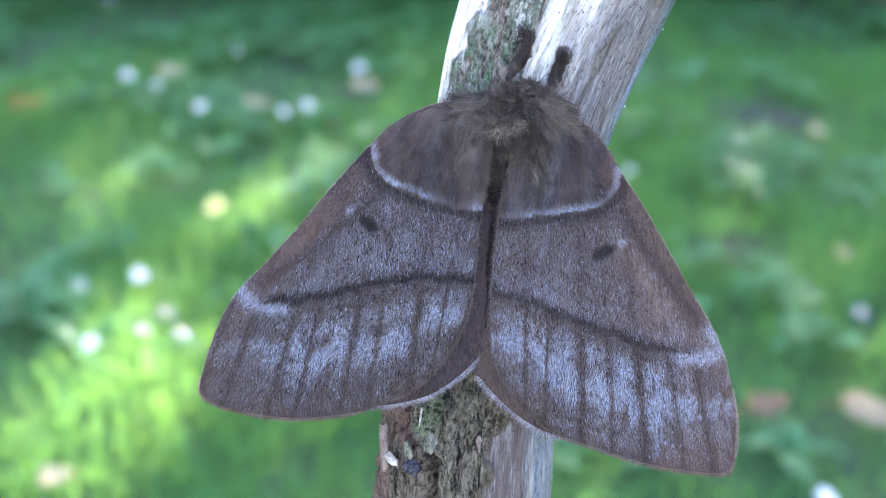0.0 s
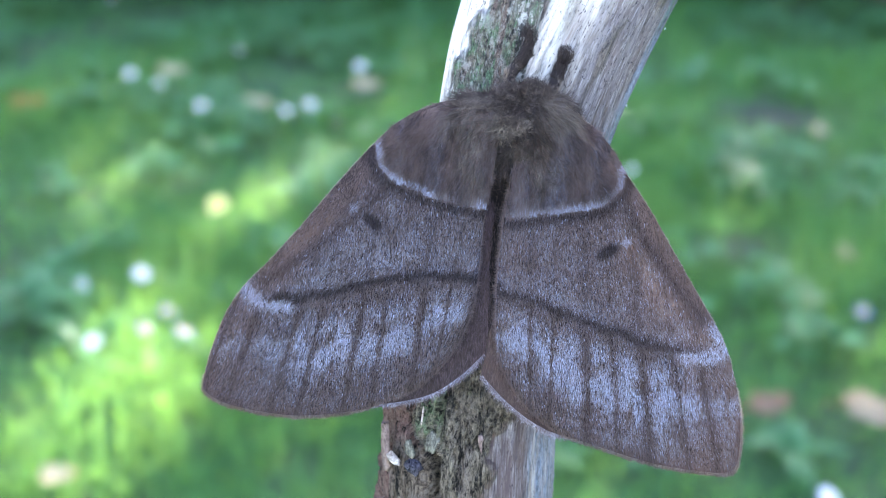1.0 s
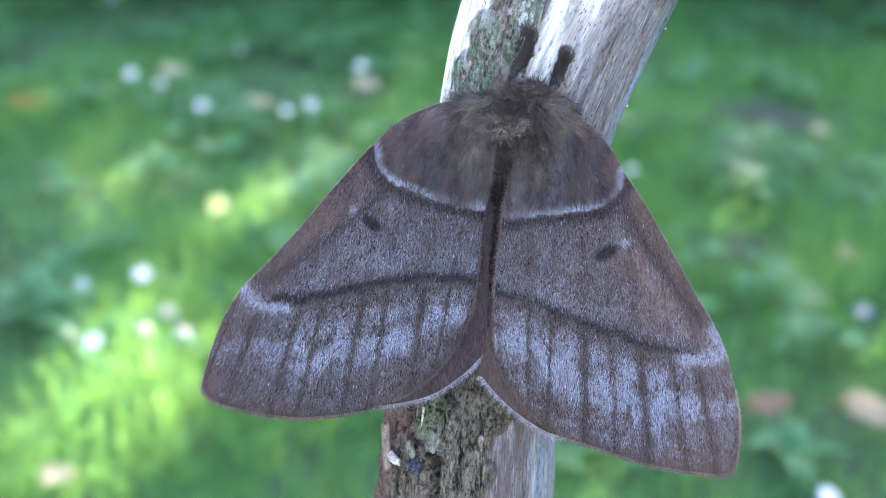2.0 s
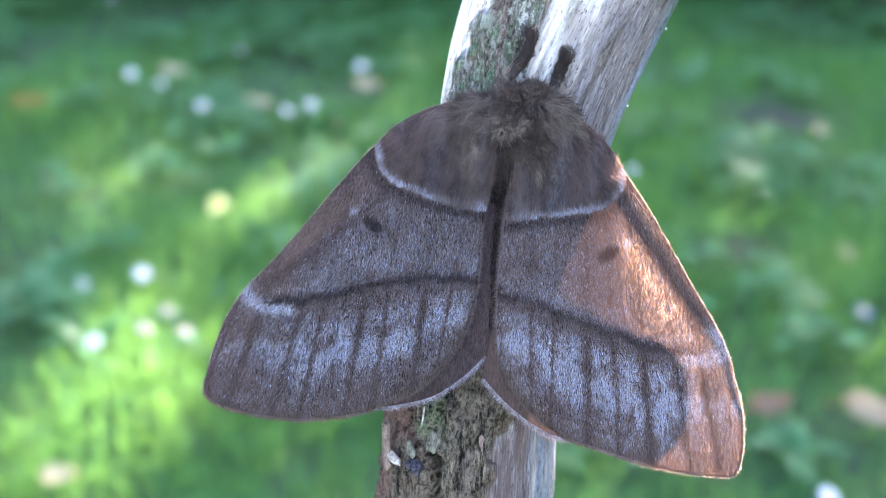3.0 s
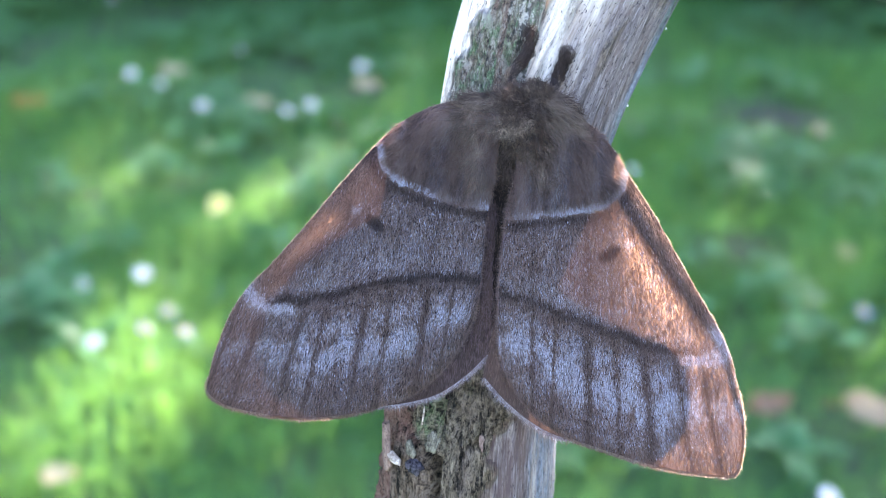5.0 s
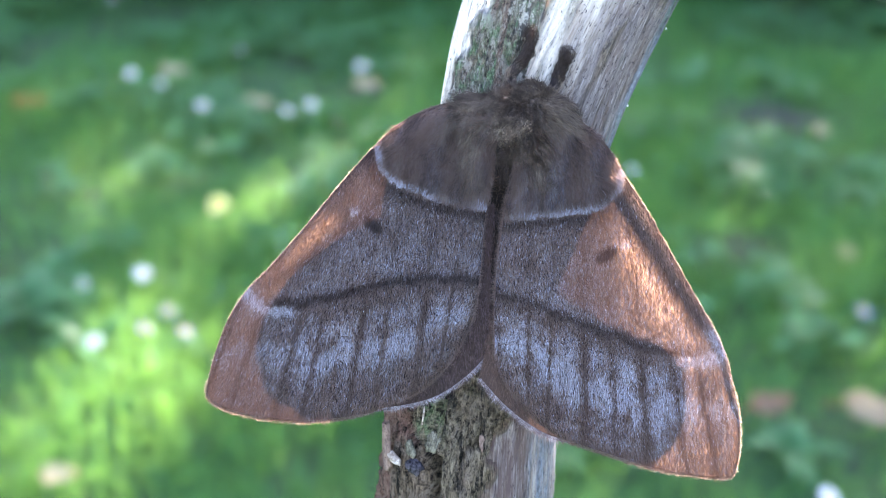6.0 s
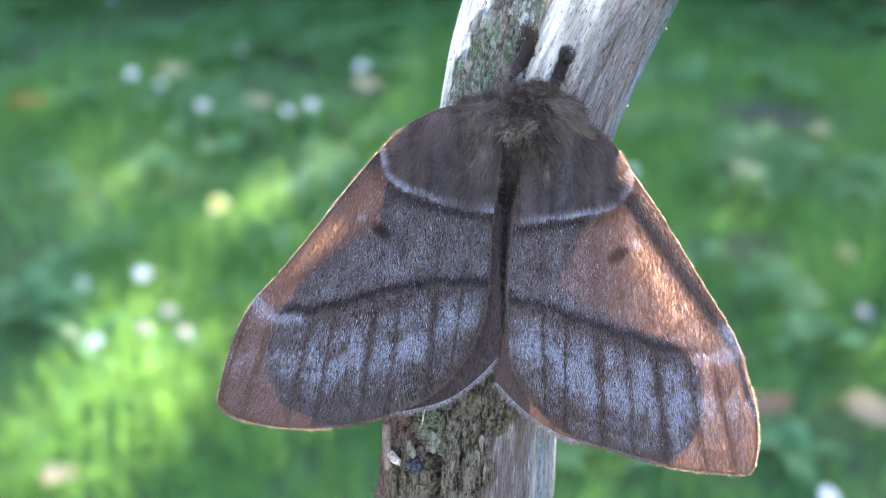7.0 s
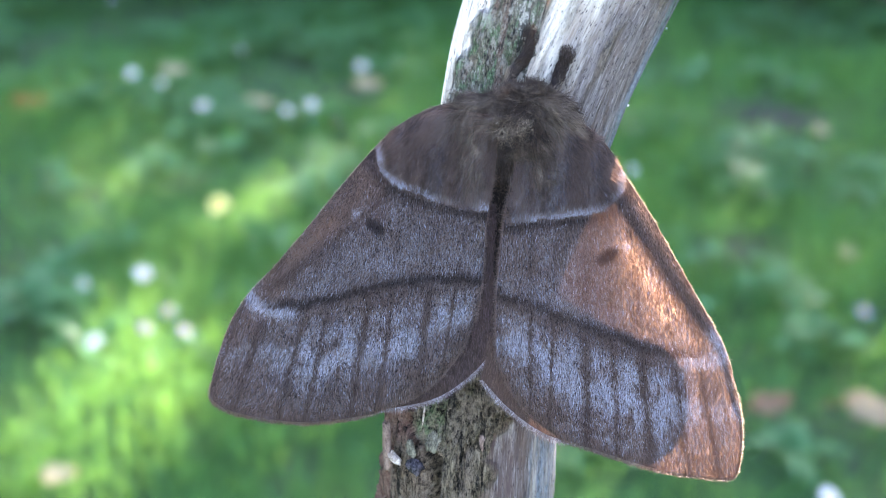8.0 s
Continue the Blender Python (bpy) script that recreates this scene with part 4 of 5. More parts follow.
class Wing:
    """One forewing: its edge curves and marks on the flat plan, in millimetres."""

    def __init__(self, sign, costa, outer, inner, base, line, band, rim, spot, dot, ridge, slope, veins, sheen, crease, glow, dust_light, window):
        self.sign, self.costa, self.outer, self.inner, self.base = sign, costa, outer, inner, base
        self.line, self.band, self.rim, self.spot, self.dot = line, band, rim, spot, dot
        self.ridge, self.slope, self.veins, self.sheen, self.crease, self.glow = ridge, slope, veins, sheen, crease, glow
        self.dust_light, self.window = dust_light, window

    def ray(self, x, y):
        """Which vein ray a point lies on (0 at the front edge, 1 at the inner edge), its fraction from band to rim, the ray's direction."""
        b, r = curve(self.band, 80), curve(self.rim, 80)
        d = r - b
        best, w, f = np.full(x.shape, 1e9), np.zeros(x.shape), np.zeros(x.shape)
        for i in range(80):
            l = np.hypot(*d[i])
            off = np.abs((x - b[i, 0]) * d[i, 1] - (y - b[i, 1]) * d[i, 0]) / l
            u = ((x - b[i, 0]) * d[i, 0] + (y - b[i, 1]) * d[i, 1]) / l ** 2
            off = off + 4 * np.clip(-u - 2.2, 0, 9)
            closer = off < best
            best, w, f = np.where(closer, off, best), np.where(closer, i / 79, w), np.where(closer, u, f)
        k = (w * 79).astype(int)
        return w, f, d[k] / np.linalg.norm(d[k], axis=-1)[..., None]

    def height(self, x, y, t, s, w, f):
        r = np.abs(x - self.ridge[0]) * 0.9 + np.clip(self.ridge[1] - y, 0, 99) * 0.18
        z = 7.2 - self.slope * r
        z = z - 3.2 * np.clip(1 - s / 0.16, 0, 1) ** 2 * (1 - 0.55 * t) - 1.2 * np.clip((s - 0.9) / 0.1, 0, 1) ** 2
        fold = step(f, -0.6, 0.5)
        z = z + 0.16 * fold * np.cos(2 * np.pi * self.veins * w) + 0.35 * fuzz(x, y, 0 * x, 0.16, 51)
        return z

    def pigment(self, x, y, t, s, w, f):
        """Amounts of white dusting, dark scales and warm brown."""
        n1, n2 = fuzz(x, y, 0 * x, 1.1, 52), fuzz(x, y, 0 * x, 3.0, 53)
        dl, fl, sl = near(x, y, self.line)
        sl = sl * self.sign
        basal = step(-sl * np.minimum(dl, 3), -0.2, 0.2)
        db = near(x + 0.3 * n1, y + 0.35 * n1, self.band)[0]
        costal = 1 - step(s + 0.02 * n1, 0.08, 0.2)
        ww = w + 0.018 * np.sin(w * 23.0 + self.sign)
        vein = np.abs(np.cos(np.pi * self.veins * ww + 0.12 * n1)) ** 20
        outer = step(f, 0.0, 0.25)
        # two rows of pale crescents between the veins, the lower one brighter
        cell = np.floor(w * self.veins + 0.5)
        across = 2 * (w * self.veins + 0.5 - cell) - 1
        shift = 0.05 * np.sin(cell * 2.4 + 1) + 0.03 * np.sin(cell * 5.1)
        low = 0.47 + shift - 0.07 * across ** 2 + 0.05 * across * np.cos(cell * 1.7) + 0.02 * n1
        high = 0.24 + 0.6 * shift - 0.05 * across ** 2 + 0.02 * n1
        zone = np.exp(-(np.where(f > low, f - low, (f - low) * 2.4) / 0.16) ** 2) + 0.55 * np.exp(-((f - high) / 0.08) ** 2) * (0.6 + 0.4 * np.sin(cell * 3.1))
        patch = np.clip(0.25 + 0.22 * fuzz(w * 14, f * 3, 0 * x, 2.2, 54) + 0.85 * zone + 0.25 * n2, 0.06, 1)
        frost_out = patch * (1 - 0.8 * vein) * (1 - (0.3 if self.sign > 0 else 0.8) * step(w, 0.93, 1.0)) * (1 - step(f, 0.84, 0.99) * 0.8) * (0.6 + 0.4 * step(w, 0.05, 0.4)) * (0.35 + 0.65 * step(f, 0.04, 0.3))
        frost_mid = (0.24 + 0.42 * np.exp(np.minimum(f, 0) * 2.2)) * (0.8 + 0.45 * n1) * (1 - 0.85 * costal) * step(w, -0.05, 0.1) * (0.62 if self.sign > 0 else 1)
        frost = np.where(f > 0, frost_out, frost_mid) * (1 - basal) + (0.02 + 0.2 * step(fuzz(w * 34, f * 1.5, 0 * x, 2.0, 56), 0.05, 0.8)) * basal
        # sheen painted as a pale streak in the white dusting
        du = near(x, y, self.sheen)[0]
        frost = np.maximum(frost, 0.6 * np.exp(-(du / 1.0) ** 2) * (0.6 + 0.4 * n2))
        dg = near(x, y, self.glow)[0]
        frost = np.maximum(frost, 1.15 * np.exp(-(dg / 0.75) ** 2) + 0.5 * np.exp(-(dg / 2.2) ** 2))
        ds = np.hypot(x - self.dot[0], y - self.dot[1])
        frost = np.maximum(frost, 1.2 * np.exp(-(ds / 0.7) ** 2))
        # band kept paler on the right wing, imitating light through it
        dark = 0.95 * np.exp(-(db / (0.85 + 0.25 * n1)) ** 2) * step(w, 0.06, 0.16) * (0.82 if self.sign > 0 else 1)
        dark = np.maximum(dark, 0.8 * np.exp(-((dl - 0.9) / 1.0) ** 2) * (1 - basal))
        p, ang = self.spot[:2], self.spot[2]
        u = (x - p[0]) * np.cos(ang) + (y - p[1]) * np.sin(ang)
        q = -(x - p[0]) * np.sin(ang) + (y - p[1]) * np.cos(ang)
        mark = np.exp(-((u / 1.9) ** 2 + (q / 0.95) ** 2) ** 2)
        dark = np.maximum(dark, 1.4 * mark)
        dark = np.maximum(dark, 0.46 * vein * (outer + 0.7 * step(f, -2.2, -0.3) * (1 - outer)))
        dark = np.maximum(dark, 0.5 * np.exp(-(near(x, y, self.crease)[0] / 0.8) ** 2))
        # extra dusting and warm brown paint the right wing's brighter light
        frost = frost * (1 - 0.9 * dark) * self.dust_light
        warm = np.clip(0.7 * costal + 0.5 * vein * outer + (0.5 * (1 - basal) if self.sign > 0 else 0) + 0.4 * step(f, 0.85, 1.0) + 0.5 * basal + 0.2 * n1, 0, 1)
        # how much light the membrane lets through: most in the cell by the spot, least under the thick fur and along the front crease
        thin = 0.1 + 0.3 * (1 - basal) * (1 - step(s + 0.03 * n1, 0.16, 0.54) * (1 - step(f, 0.15, 0.5))) + 0.7 * np.exp(-(near(x, y, self.window)[0] / 1.6) ** 2)
        # fade towards the body, put in to soften the limb's shadow edge
        thin = thin * (0.06 + 0.94 * step(np.abs(x - 9.0) + 0.8 * n1, 10.5, 23.0))
        thin = thin * (1 - 0.7 * np.exp(-(near(x, y, self.crease)[0] / 1.7) ** 2)) * (1 - 0.8 * basal)
        thin = thin * (1 - 0.75 * mark) * (1 - 0.45 * step(f, -0.1, 0.3)) * (1 - 0.6 * vein * outer)
        # left wing passes far less, standing for leaf shade over it
        thin = thin * (1.1 if self.sign > 0 else 0.12 + 0.42 * np.exp(-(near(x, y, self.window)[0] / 1.6) ** 2))
        return np.stack([np.clip(frost, 0, 1), np.clip(dark, 0, 1), warm, np.clip(thin, 0, 1)], -1)

    def surface(self, n=190, m=150):
        x, y, t, s = coons(self.costa, self.outer, self.inner, self.base, n, m)
        w, f, d = self.ray(x, y)
        z = self.height(x, y, t, s, w, f)
        return x, y, z, t, s, w, f, d


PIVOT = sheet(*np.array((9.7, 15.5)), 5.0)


def scattered(x, y, count, weight):
    """Random places on a wing's grid, as often as the weight says, and a reader of values at them."""
    n, m = x.shape
    dx, dy = np.gradient(x), np.gradient(y)
    area = (np.abs(dx[0] * dy[1] - dx[1] * dy[0]) * weight).ravel()
    pick = rng.choice(n * m, count, p=area / area.sum())
    i, j = np.clip(pick // m + rng.uniform(-0.5, 0.5, count), 0, n - 1.001), np.clip(pick % m + rng.uniform(-0.5, 0.5, count), 0, m - 1.001)
    i0, j0 = i.astype(int), j.astype(int)
    fi, fj = i - i0, j - j0

    def at(g):
        k = (slice(None), None) if g.ndim == 3 else (slice(None),)
        return (g[i0, j0] * ((1 - fi) * (1 - fj))[k] + g[i0 + 1, j0] * (fi * (1 - fj))[k] + g[i0, j0 + 1] * ((1 - fi) * fj)[k] + g[i0 + 1, j0 + 1] * (fi * fj)[k])

    return at


def leaning(wing, way, lift, length):
    """Hairs along a way on the plan, lifted off the sloping wing."""
    head = np.stack([way[:, 0], way[:, 1], lift - wing.slope * wing.sign * way[:, 0]], -1)
    return head / np.linalg.norm(head, axis=1)[:, None] * length[:, None]


def wing_hairs(wing, x, y, z, d, tone):
    """Short hair scales lying along the veins, the shag at the wing's base, and the white tips where that shag ends."""
    dl, fl, sl = near(x, y, wing.line)
    shag = (sl * wing.sign < 0) * 1.0
    out = []
    # scales: brown ones everywhere, coarse white ones by the dusting
    count = 170000
    at = scattered(x, y, count, np.ones(x.shape))
    dd, c, bare = at(d), at(tone), 1 - at(shag)
    comb = fuzz(at(x), at(y), np.zeros(count), 0.9, 61) * 0.25
    way = dd + np.stack([-dd[:, 1], dd[:, 0]], -1) * comb[:, None] + rng.normal(size=(count, 2)) * 0.17
    white = rng.random(count) < np.clip(c[:, 0], 0, 1) * 0.88
    length = rng.uniform(0.32, 0.72, count) * (1 + 0.6 * (1 - bare)) * 0.001
    tones = np.stack([np.where(white, rng.uniform(0.12, 0.6, count) * (0.55 + 0.45 * c[:, 0]), 0.05 * rng.random(count)), c[:, 1] * ~white, c[:, 2]], -1)
    width = np.where(white, rng.uniform(0.012, 0.026, count), rng.uniform(0.012, 0.03, count)) * 0.001
    bold = white & (rng.random(count) < 0.055) & (bare > 0.5)
    tones[bold, 0] = rng.uniform(0.65, 0.95, bold.sum())
    width[bold] = rng.uniform(0.017, 0.028, bold.sum()) * 0.001
    lift = 0.2 + 0.1 * rng.normal(size=count)
    bend = np.stack([0 * length, 0 * length, length * 0.12], -1)
    out.append(strands(sheet(at(x), at(y), at(z)), leaning(wing, way, lift, length), bend, width, tones))
    # shag: long soft hairs in locks, from the base to the white line
    count = 22000
    at = scattered(x, y, count, shag * (0.35 + step(dl, 0.2, 1.5)))
    px, py = at(x), at(y)
    c, dd = at(tone), at(d)
    line = curve(wing.line, 160)
    far = np.array([np.argmin((line[:, 0] - a) ** 2 + (line[:, 1] - b) ** 2) for a, b in zip(px, py)])
    gap = line[far] - np.stack([px, py], -1)
    dist = np.linalg.norm(gap, axis=1)
    lock = np.stack([fuzz(px, py, 0 * px, 2.2, 62), fuzz(px, py, 0 * px, 2.2, 63)], -1)
    deep = np.clip(0.5 + 1.0 * fuzz(px * 1.6, py * 0.7, 0 * px, 1.3, 67), 0, 1)
    way = dd * 0.55 + 0.45 * gap / (dist[:, None] + 1e-6) + lock * 0.75 + rng.normal(size=(count, 2)) * 0.3
    way /= np.linalg.norm(way, axis=1)[:, None]
    length = np.minimum(rng.uniform(0.6, 1.7, count), dist + rng.uniform(0.1, 0.5, count)) * 0.001
    brown = np.stack([0.5 * c[:, 0] * rng.random(count) ** 2 + 0.04 * rng.random(count), np.clip(1.3 * deep * rng.random(count), 0, 1), 0.5 * c[:, 2]], -1)
    out.append(strands(sheet(px, py, at(z) + 0.05), leaning(wing, way, 0.34 + 0.18 * rng.normal(size=count), length),
                       np.stack([0 * length, 0 * length, length * 0.16], -1), rng.uniform(0.016, 0.044, count) * 0.001, brown))
    # the white tips
    count = 2300
    at = scattered(x, y, count, shag * np.exp(-((dl - 0.55) / 0.6) ** 2))
    px, py = at(x), at(y)
    far = np.array([np.argmin((line[:, 0] - a) ** 2 + (line[:, 1] - b) ** 2) for a, b in zip(px, py)])
    gap = line[far] - np.stack([px, py], -1)
    dist = np.linalg.norm(gap, axis=1)
    way = at(d) * 0.45 + 0.55 * gap / (dist[:, None] + 1e-6) + 0.4 * np.stack([fuzz(px, py, 0 * px, 2.4, 64), fuzz(px, py, 0 * px, 2.4, 65)], -1) + rng.normal(size=(count, 2)) * 0.15
    way /= np.linalg.norm(way, axis=1)[:, None]
    reach = 0.5 * fuzz(line[far][:, 0], line[far][:, 1], 0 * px, 1.6, 66)
    length = np.clip(dist + reach + rng.uniform(-0.25, 0.45, count), 0.4, 1.5) * 0.001
    strong = np.clip(0.65 + 0.7 * fuzz(px, py, 0 * px, 0.7, 57), 0.1, 1.0) * rng.uniform(0.2, 1.2, count)
    root = np.stack([0.15 * strong, 0 * strong, 0.2 + 0 * strong], -1)
    tip = np.stack([np.clip(strong, 0, 1), 0 * strong, 0 * strong], -1)
    out.append(strands(sheet(px, py, at(z) + 0.12), leaning(wing, way, 0.3 + 0.1 * rng.normal(size=count), length),
                       np.stack([0 * length, 0 * length, length * 0.1], -1), rng.uniform(0.024, 0.046, count) * 0.001, root, tip))
    return stacked(out)


def stacked(parts):
    """Several coats of hair as one set of points, faces and pigments."""
    vv, ff, tt, k = [], [], [], 0
    for a, b, c in parts:
        vv.append(a)
        ff.append(b + k)
        tt.append(c)
        k += len(a)
    return np.concatenate(vv), np.concatenate(ff), np.concatenate(tt)


def fringe(points, heights, outward, count, length, tone, mess=0.25, inset=0.2, width=0.000018):
    """Fine hairs standing out from an edge line given on the plan."""
    c = curve(points, 400)
    k = rng.uniform(0, 398.9, count)
    i, u = k.astype(int), (k % 1)[:, None]
    p = c[i] * (1 - u) + c[i + 1] * u
    tan = np.gradient(c, axis=0)[i]
    nor = np.stack([tan[:, 1], -tan[:, 0]], -1) * outward
    nor /= np.linalg.norm(nor, axis=1)[:, None]
    z = np.interp(k, np.linspace(0, 399, len(heights)), heights)
    root = sheet(p[:, 0] - nor[:, 0] * inset, p[:, 1] - nor[:, 1] * inset, z + 0.15 * (inset - 0.2) + rng.normal(size=count) * 0.08)
    head = np.stack([nor[:, 0] + rng.normal(size=count) * mess, nor[:, 1] + rng.normal(size=count) * mess, rng.normal(size=count) * 0.2], -1)
    head = head * (length * rng.uniform(0.35, 1.25, count) * (1 + 0.3 * fuzz(p[:, 0], p[:, 1], 0 * k, 3.0, 58)) * 0.001)[:, None]
    tones = np.tile(tone, (count, 1)) * np.where(rng.random((count, 1)) < 0.3, rng.uniform(1.0, 2.6, (count, 1)), rng.uniform(0.0, 0.6, (count, 1)))
    return strands(root, head, np.zeros((count, 3)), np.full(count, width), np.clip(tones, 0, 1))


def hung(name, me, moth, label=""):
    """A part of the moth whose origin is the shoulder about which it swings."""
    me.transform(Matrix.Translation(-Vector(PIVOT)))
    return piece(name, me, moth, label, Matrix.Translation(PIVOT))


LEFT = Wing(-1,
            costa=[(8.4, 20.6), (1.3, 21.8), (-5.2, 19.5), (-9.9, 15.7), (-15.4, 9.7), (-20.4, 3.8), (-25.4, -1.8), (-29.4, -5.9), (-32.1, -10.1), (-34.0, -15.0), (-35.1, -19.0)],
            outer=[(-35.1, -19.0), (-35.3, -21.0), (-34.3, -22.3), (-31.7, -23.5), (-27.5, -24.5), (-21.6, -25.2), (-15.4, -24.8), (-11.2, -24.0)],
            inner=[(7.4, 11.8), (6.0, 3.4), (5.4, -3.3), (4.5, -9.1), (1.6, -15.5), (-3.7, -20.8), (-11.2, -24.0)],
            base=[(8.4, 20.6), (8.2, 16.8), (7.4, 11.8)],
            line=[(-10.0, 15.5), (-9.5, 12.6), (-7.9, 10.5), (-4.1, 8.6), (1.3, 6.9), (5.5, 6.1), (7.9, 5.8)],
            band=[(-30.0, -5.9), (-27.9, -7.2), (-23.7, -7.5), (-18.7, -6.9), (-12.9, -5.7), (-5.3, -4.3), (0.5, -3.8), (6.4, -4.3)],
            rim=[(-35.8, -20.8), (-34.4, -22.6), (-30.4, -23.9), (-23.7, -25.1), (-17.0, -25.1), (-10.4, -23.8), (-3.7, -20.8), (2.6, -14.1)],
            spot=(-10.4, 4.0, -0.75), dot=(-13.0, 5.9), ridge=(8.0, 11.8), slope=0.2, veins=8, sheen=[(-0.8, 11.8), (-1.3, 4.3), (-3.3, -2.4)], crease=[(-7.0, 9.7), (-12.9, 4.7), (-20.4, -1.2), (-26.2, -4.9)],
            glow=[(-29.6, -4.9), (-28.6, -7.0), (-26.2, -8.3), (-23.1, -8.7)], dust_light=0.98, window=[(-17.0, 4.3), (-22.1, -0.8), (-26.1, -4.8)])
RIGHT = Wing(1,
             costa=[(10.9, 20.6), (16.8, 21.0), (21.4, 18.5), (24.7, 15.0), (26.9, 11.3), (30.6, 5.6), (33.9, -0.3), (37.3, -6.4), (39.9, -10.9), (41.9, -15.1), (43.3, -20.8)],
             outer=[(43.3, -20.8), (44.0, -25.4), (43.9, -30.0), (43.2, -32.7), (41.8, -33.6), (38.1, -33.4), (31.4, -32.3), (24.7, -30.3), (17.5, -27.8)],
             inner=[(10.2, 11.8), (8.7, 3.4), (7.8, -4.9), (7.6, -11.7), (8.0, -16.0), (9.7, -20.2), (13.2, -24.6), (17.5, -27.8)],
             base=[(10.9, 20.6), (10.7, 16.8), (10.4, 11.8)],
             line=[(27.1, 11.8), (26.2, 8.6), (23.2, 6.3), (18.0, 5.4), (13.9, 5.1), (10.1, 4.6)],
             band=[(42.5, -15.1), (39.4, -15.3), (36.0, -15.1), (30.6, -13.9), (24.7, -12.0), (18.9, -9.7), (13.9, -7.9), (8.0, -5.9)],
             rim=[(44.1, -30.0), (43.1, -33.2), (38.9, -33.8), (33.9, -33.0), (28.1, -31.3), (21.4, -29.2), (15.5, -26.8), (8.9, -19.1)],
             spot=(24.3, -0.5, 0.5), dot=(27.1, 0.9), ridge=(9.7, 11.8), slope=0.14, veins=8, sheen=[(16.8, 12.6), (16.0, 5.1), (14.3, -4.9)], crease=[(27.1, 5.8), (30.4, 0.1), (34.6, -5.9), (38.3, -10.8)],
             glow=[(40.4, -12.3), (41.8, -14.3), (39.9, -15.8), (35.8, -16.0)], dust_light=1.4, window=[(27.1, 0.8), (29.7, -3.3), (33.5, -8.7)])


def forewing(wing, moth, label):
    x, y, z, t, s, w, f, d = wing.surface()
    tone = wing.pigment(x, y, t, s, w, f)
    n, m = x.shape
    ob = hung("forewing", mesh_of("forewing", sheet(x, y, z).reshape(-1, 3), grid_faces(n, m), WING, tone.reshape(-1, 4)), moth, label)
    fur = wing_hairs(wing, x, y, z, d, tone)
    e = fringe(wing.costa, z[np.linspace(0, n - 1, 40).astype(int), 0], -wing.sign, 9000, 0.24, (0.1, 0.1, 0.1), 0.45)
    o = fringe(wing.outer, z[-1, np.linspace(0, m - 1, 40).astype(int)], -wing.sign, 7500, 0.45, (0.1, 0.1, 0.1))
    me = mesh_of("edge_fringe", np.concatenate([e[0], o[0]]), np.concatenate([e[1], o[1] + len(e[0])]), RIM_HAIR, np.concatenate([e[2], o[2]]))
    me.transform(Matrix.Translation(-Vector(PIVOT)))
    piece("edge_fringe", me, ob, "dark brown edge hairs, golden against the light")
    i = fringe(wing.inner, z[np.linspace(0, n - 1, 40).astype(int), -1], wing.sign, 4200, 0.5, (0.05, 0.1, 0.7), 0.4)
    hair, faces, tones = stacked([fur, i])
    me = mesh_of("scale_fur", hair, faces, WING_HAIR, tones)
    me.transform(Matrix.Translation(-Vector(PIVOT)))
    piece("scale_fur", me, ob, "fine brown and bluish-white wing hairs")
    return ob


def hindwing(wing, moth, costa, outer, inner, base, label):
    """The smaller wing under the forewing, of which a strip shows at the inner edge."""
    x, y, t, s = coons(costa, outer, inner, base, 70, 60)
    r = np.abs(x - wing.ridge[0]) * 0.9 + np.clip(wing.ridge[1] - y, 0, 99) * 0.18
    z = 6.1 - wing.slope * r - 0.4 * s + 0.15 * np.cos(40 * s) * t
    # right hindwing passes less light, to dim its sunlit strip
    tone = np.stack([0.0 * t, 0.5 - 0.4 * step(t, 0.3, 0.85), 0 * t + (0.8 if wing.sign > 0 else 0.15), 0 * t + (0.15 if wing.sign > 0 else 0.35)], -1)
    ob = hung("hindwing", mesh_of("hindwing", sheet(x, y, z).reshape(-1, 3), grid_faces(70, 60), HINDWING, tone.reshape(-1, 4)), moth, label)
    count = 16000
    k = rng.integers(0, 70 * 60, count)
    p = sheet(x, y, z).reshape(-1, 3)[k] + rng.normal(size=(count, 3)) * (0.00025, 0.00025, 0)
    d = np.stack([np.gradient(x, axis=0), np.gradient(y, axis=0), 0 * x], -1).reshape(-1, 3)[k]
    d = d / np.linalg.norm(d, axis=1)[:, None] + rng.normal(size=(count, 3)) * 0.2 + (0, 0, 0.2)
    h = d * (rng.uniform(0.6, 1.2, count) * 0.0009)[:, None]
    c = tone.reshape(-1, 4)[k, :3].copy()
    c[:, 0] = (rng.uniform(0, 1, count) < c[:, 0]) * rng.uniform(0.4, 0.9, count)
    v, faces, tones = strands(p, h, np.zeros((count, 3)), np.full(count, 0.000028), c)
    v2, f2, t2 = fringe(outer, z[-1], -wing.sign, 12000, 0.66, (0.4, 0.0, 0.15), 0.3, 0.4, 0.000014)
    me = mesh_of("fringe", np.concatenate([v, v2]), np.concatenate([faces, f2 + len(v)]), HIND_HAIR, np.concatenate([tones, t2]))
    me.transform(Matrix.Translation(-Vector(PIVOT)))
    piece("fringe", me, ob, "pale hair fringe")
    return ob


def blob(centre, radii, around=40, rings=24):
    """An egg-shaped body form, in millimetres."""
    e = np.linspace(-np.pi / 2, np.pi / 2, rings)
    a = np.linspace(0, 2 * np.pi, around, endpoint=False)
    n = np.stack([np.cos(e)[:, None] * np.cos(a), np.sin(e)[:, None] + 0 * a, np.cos(e)[:, None] * np.sin(a)], -1)
    v = np.asarray(centre) + n * radii
    return v.reshape(-1, 3), grid_faces(rings, around, True), n.reshape(-1, 3)


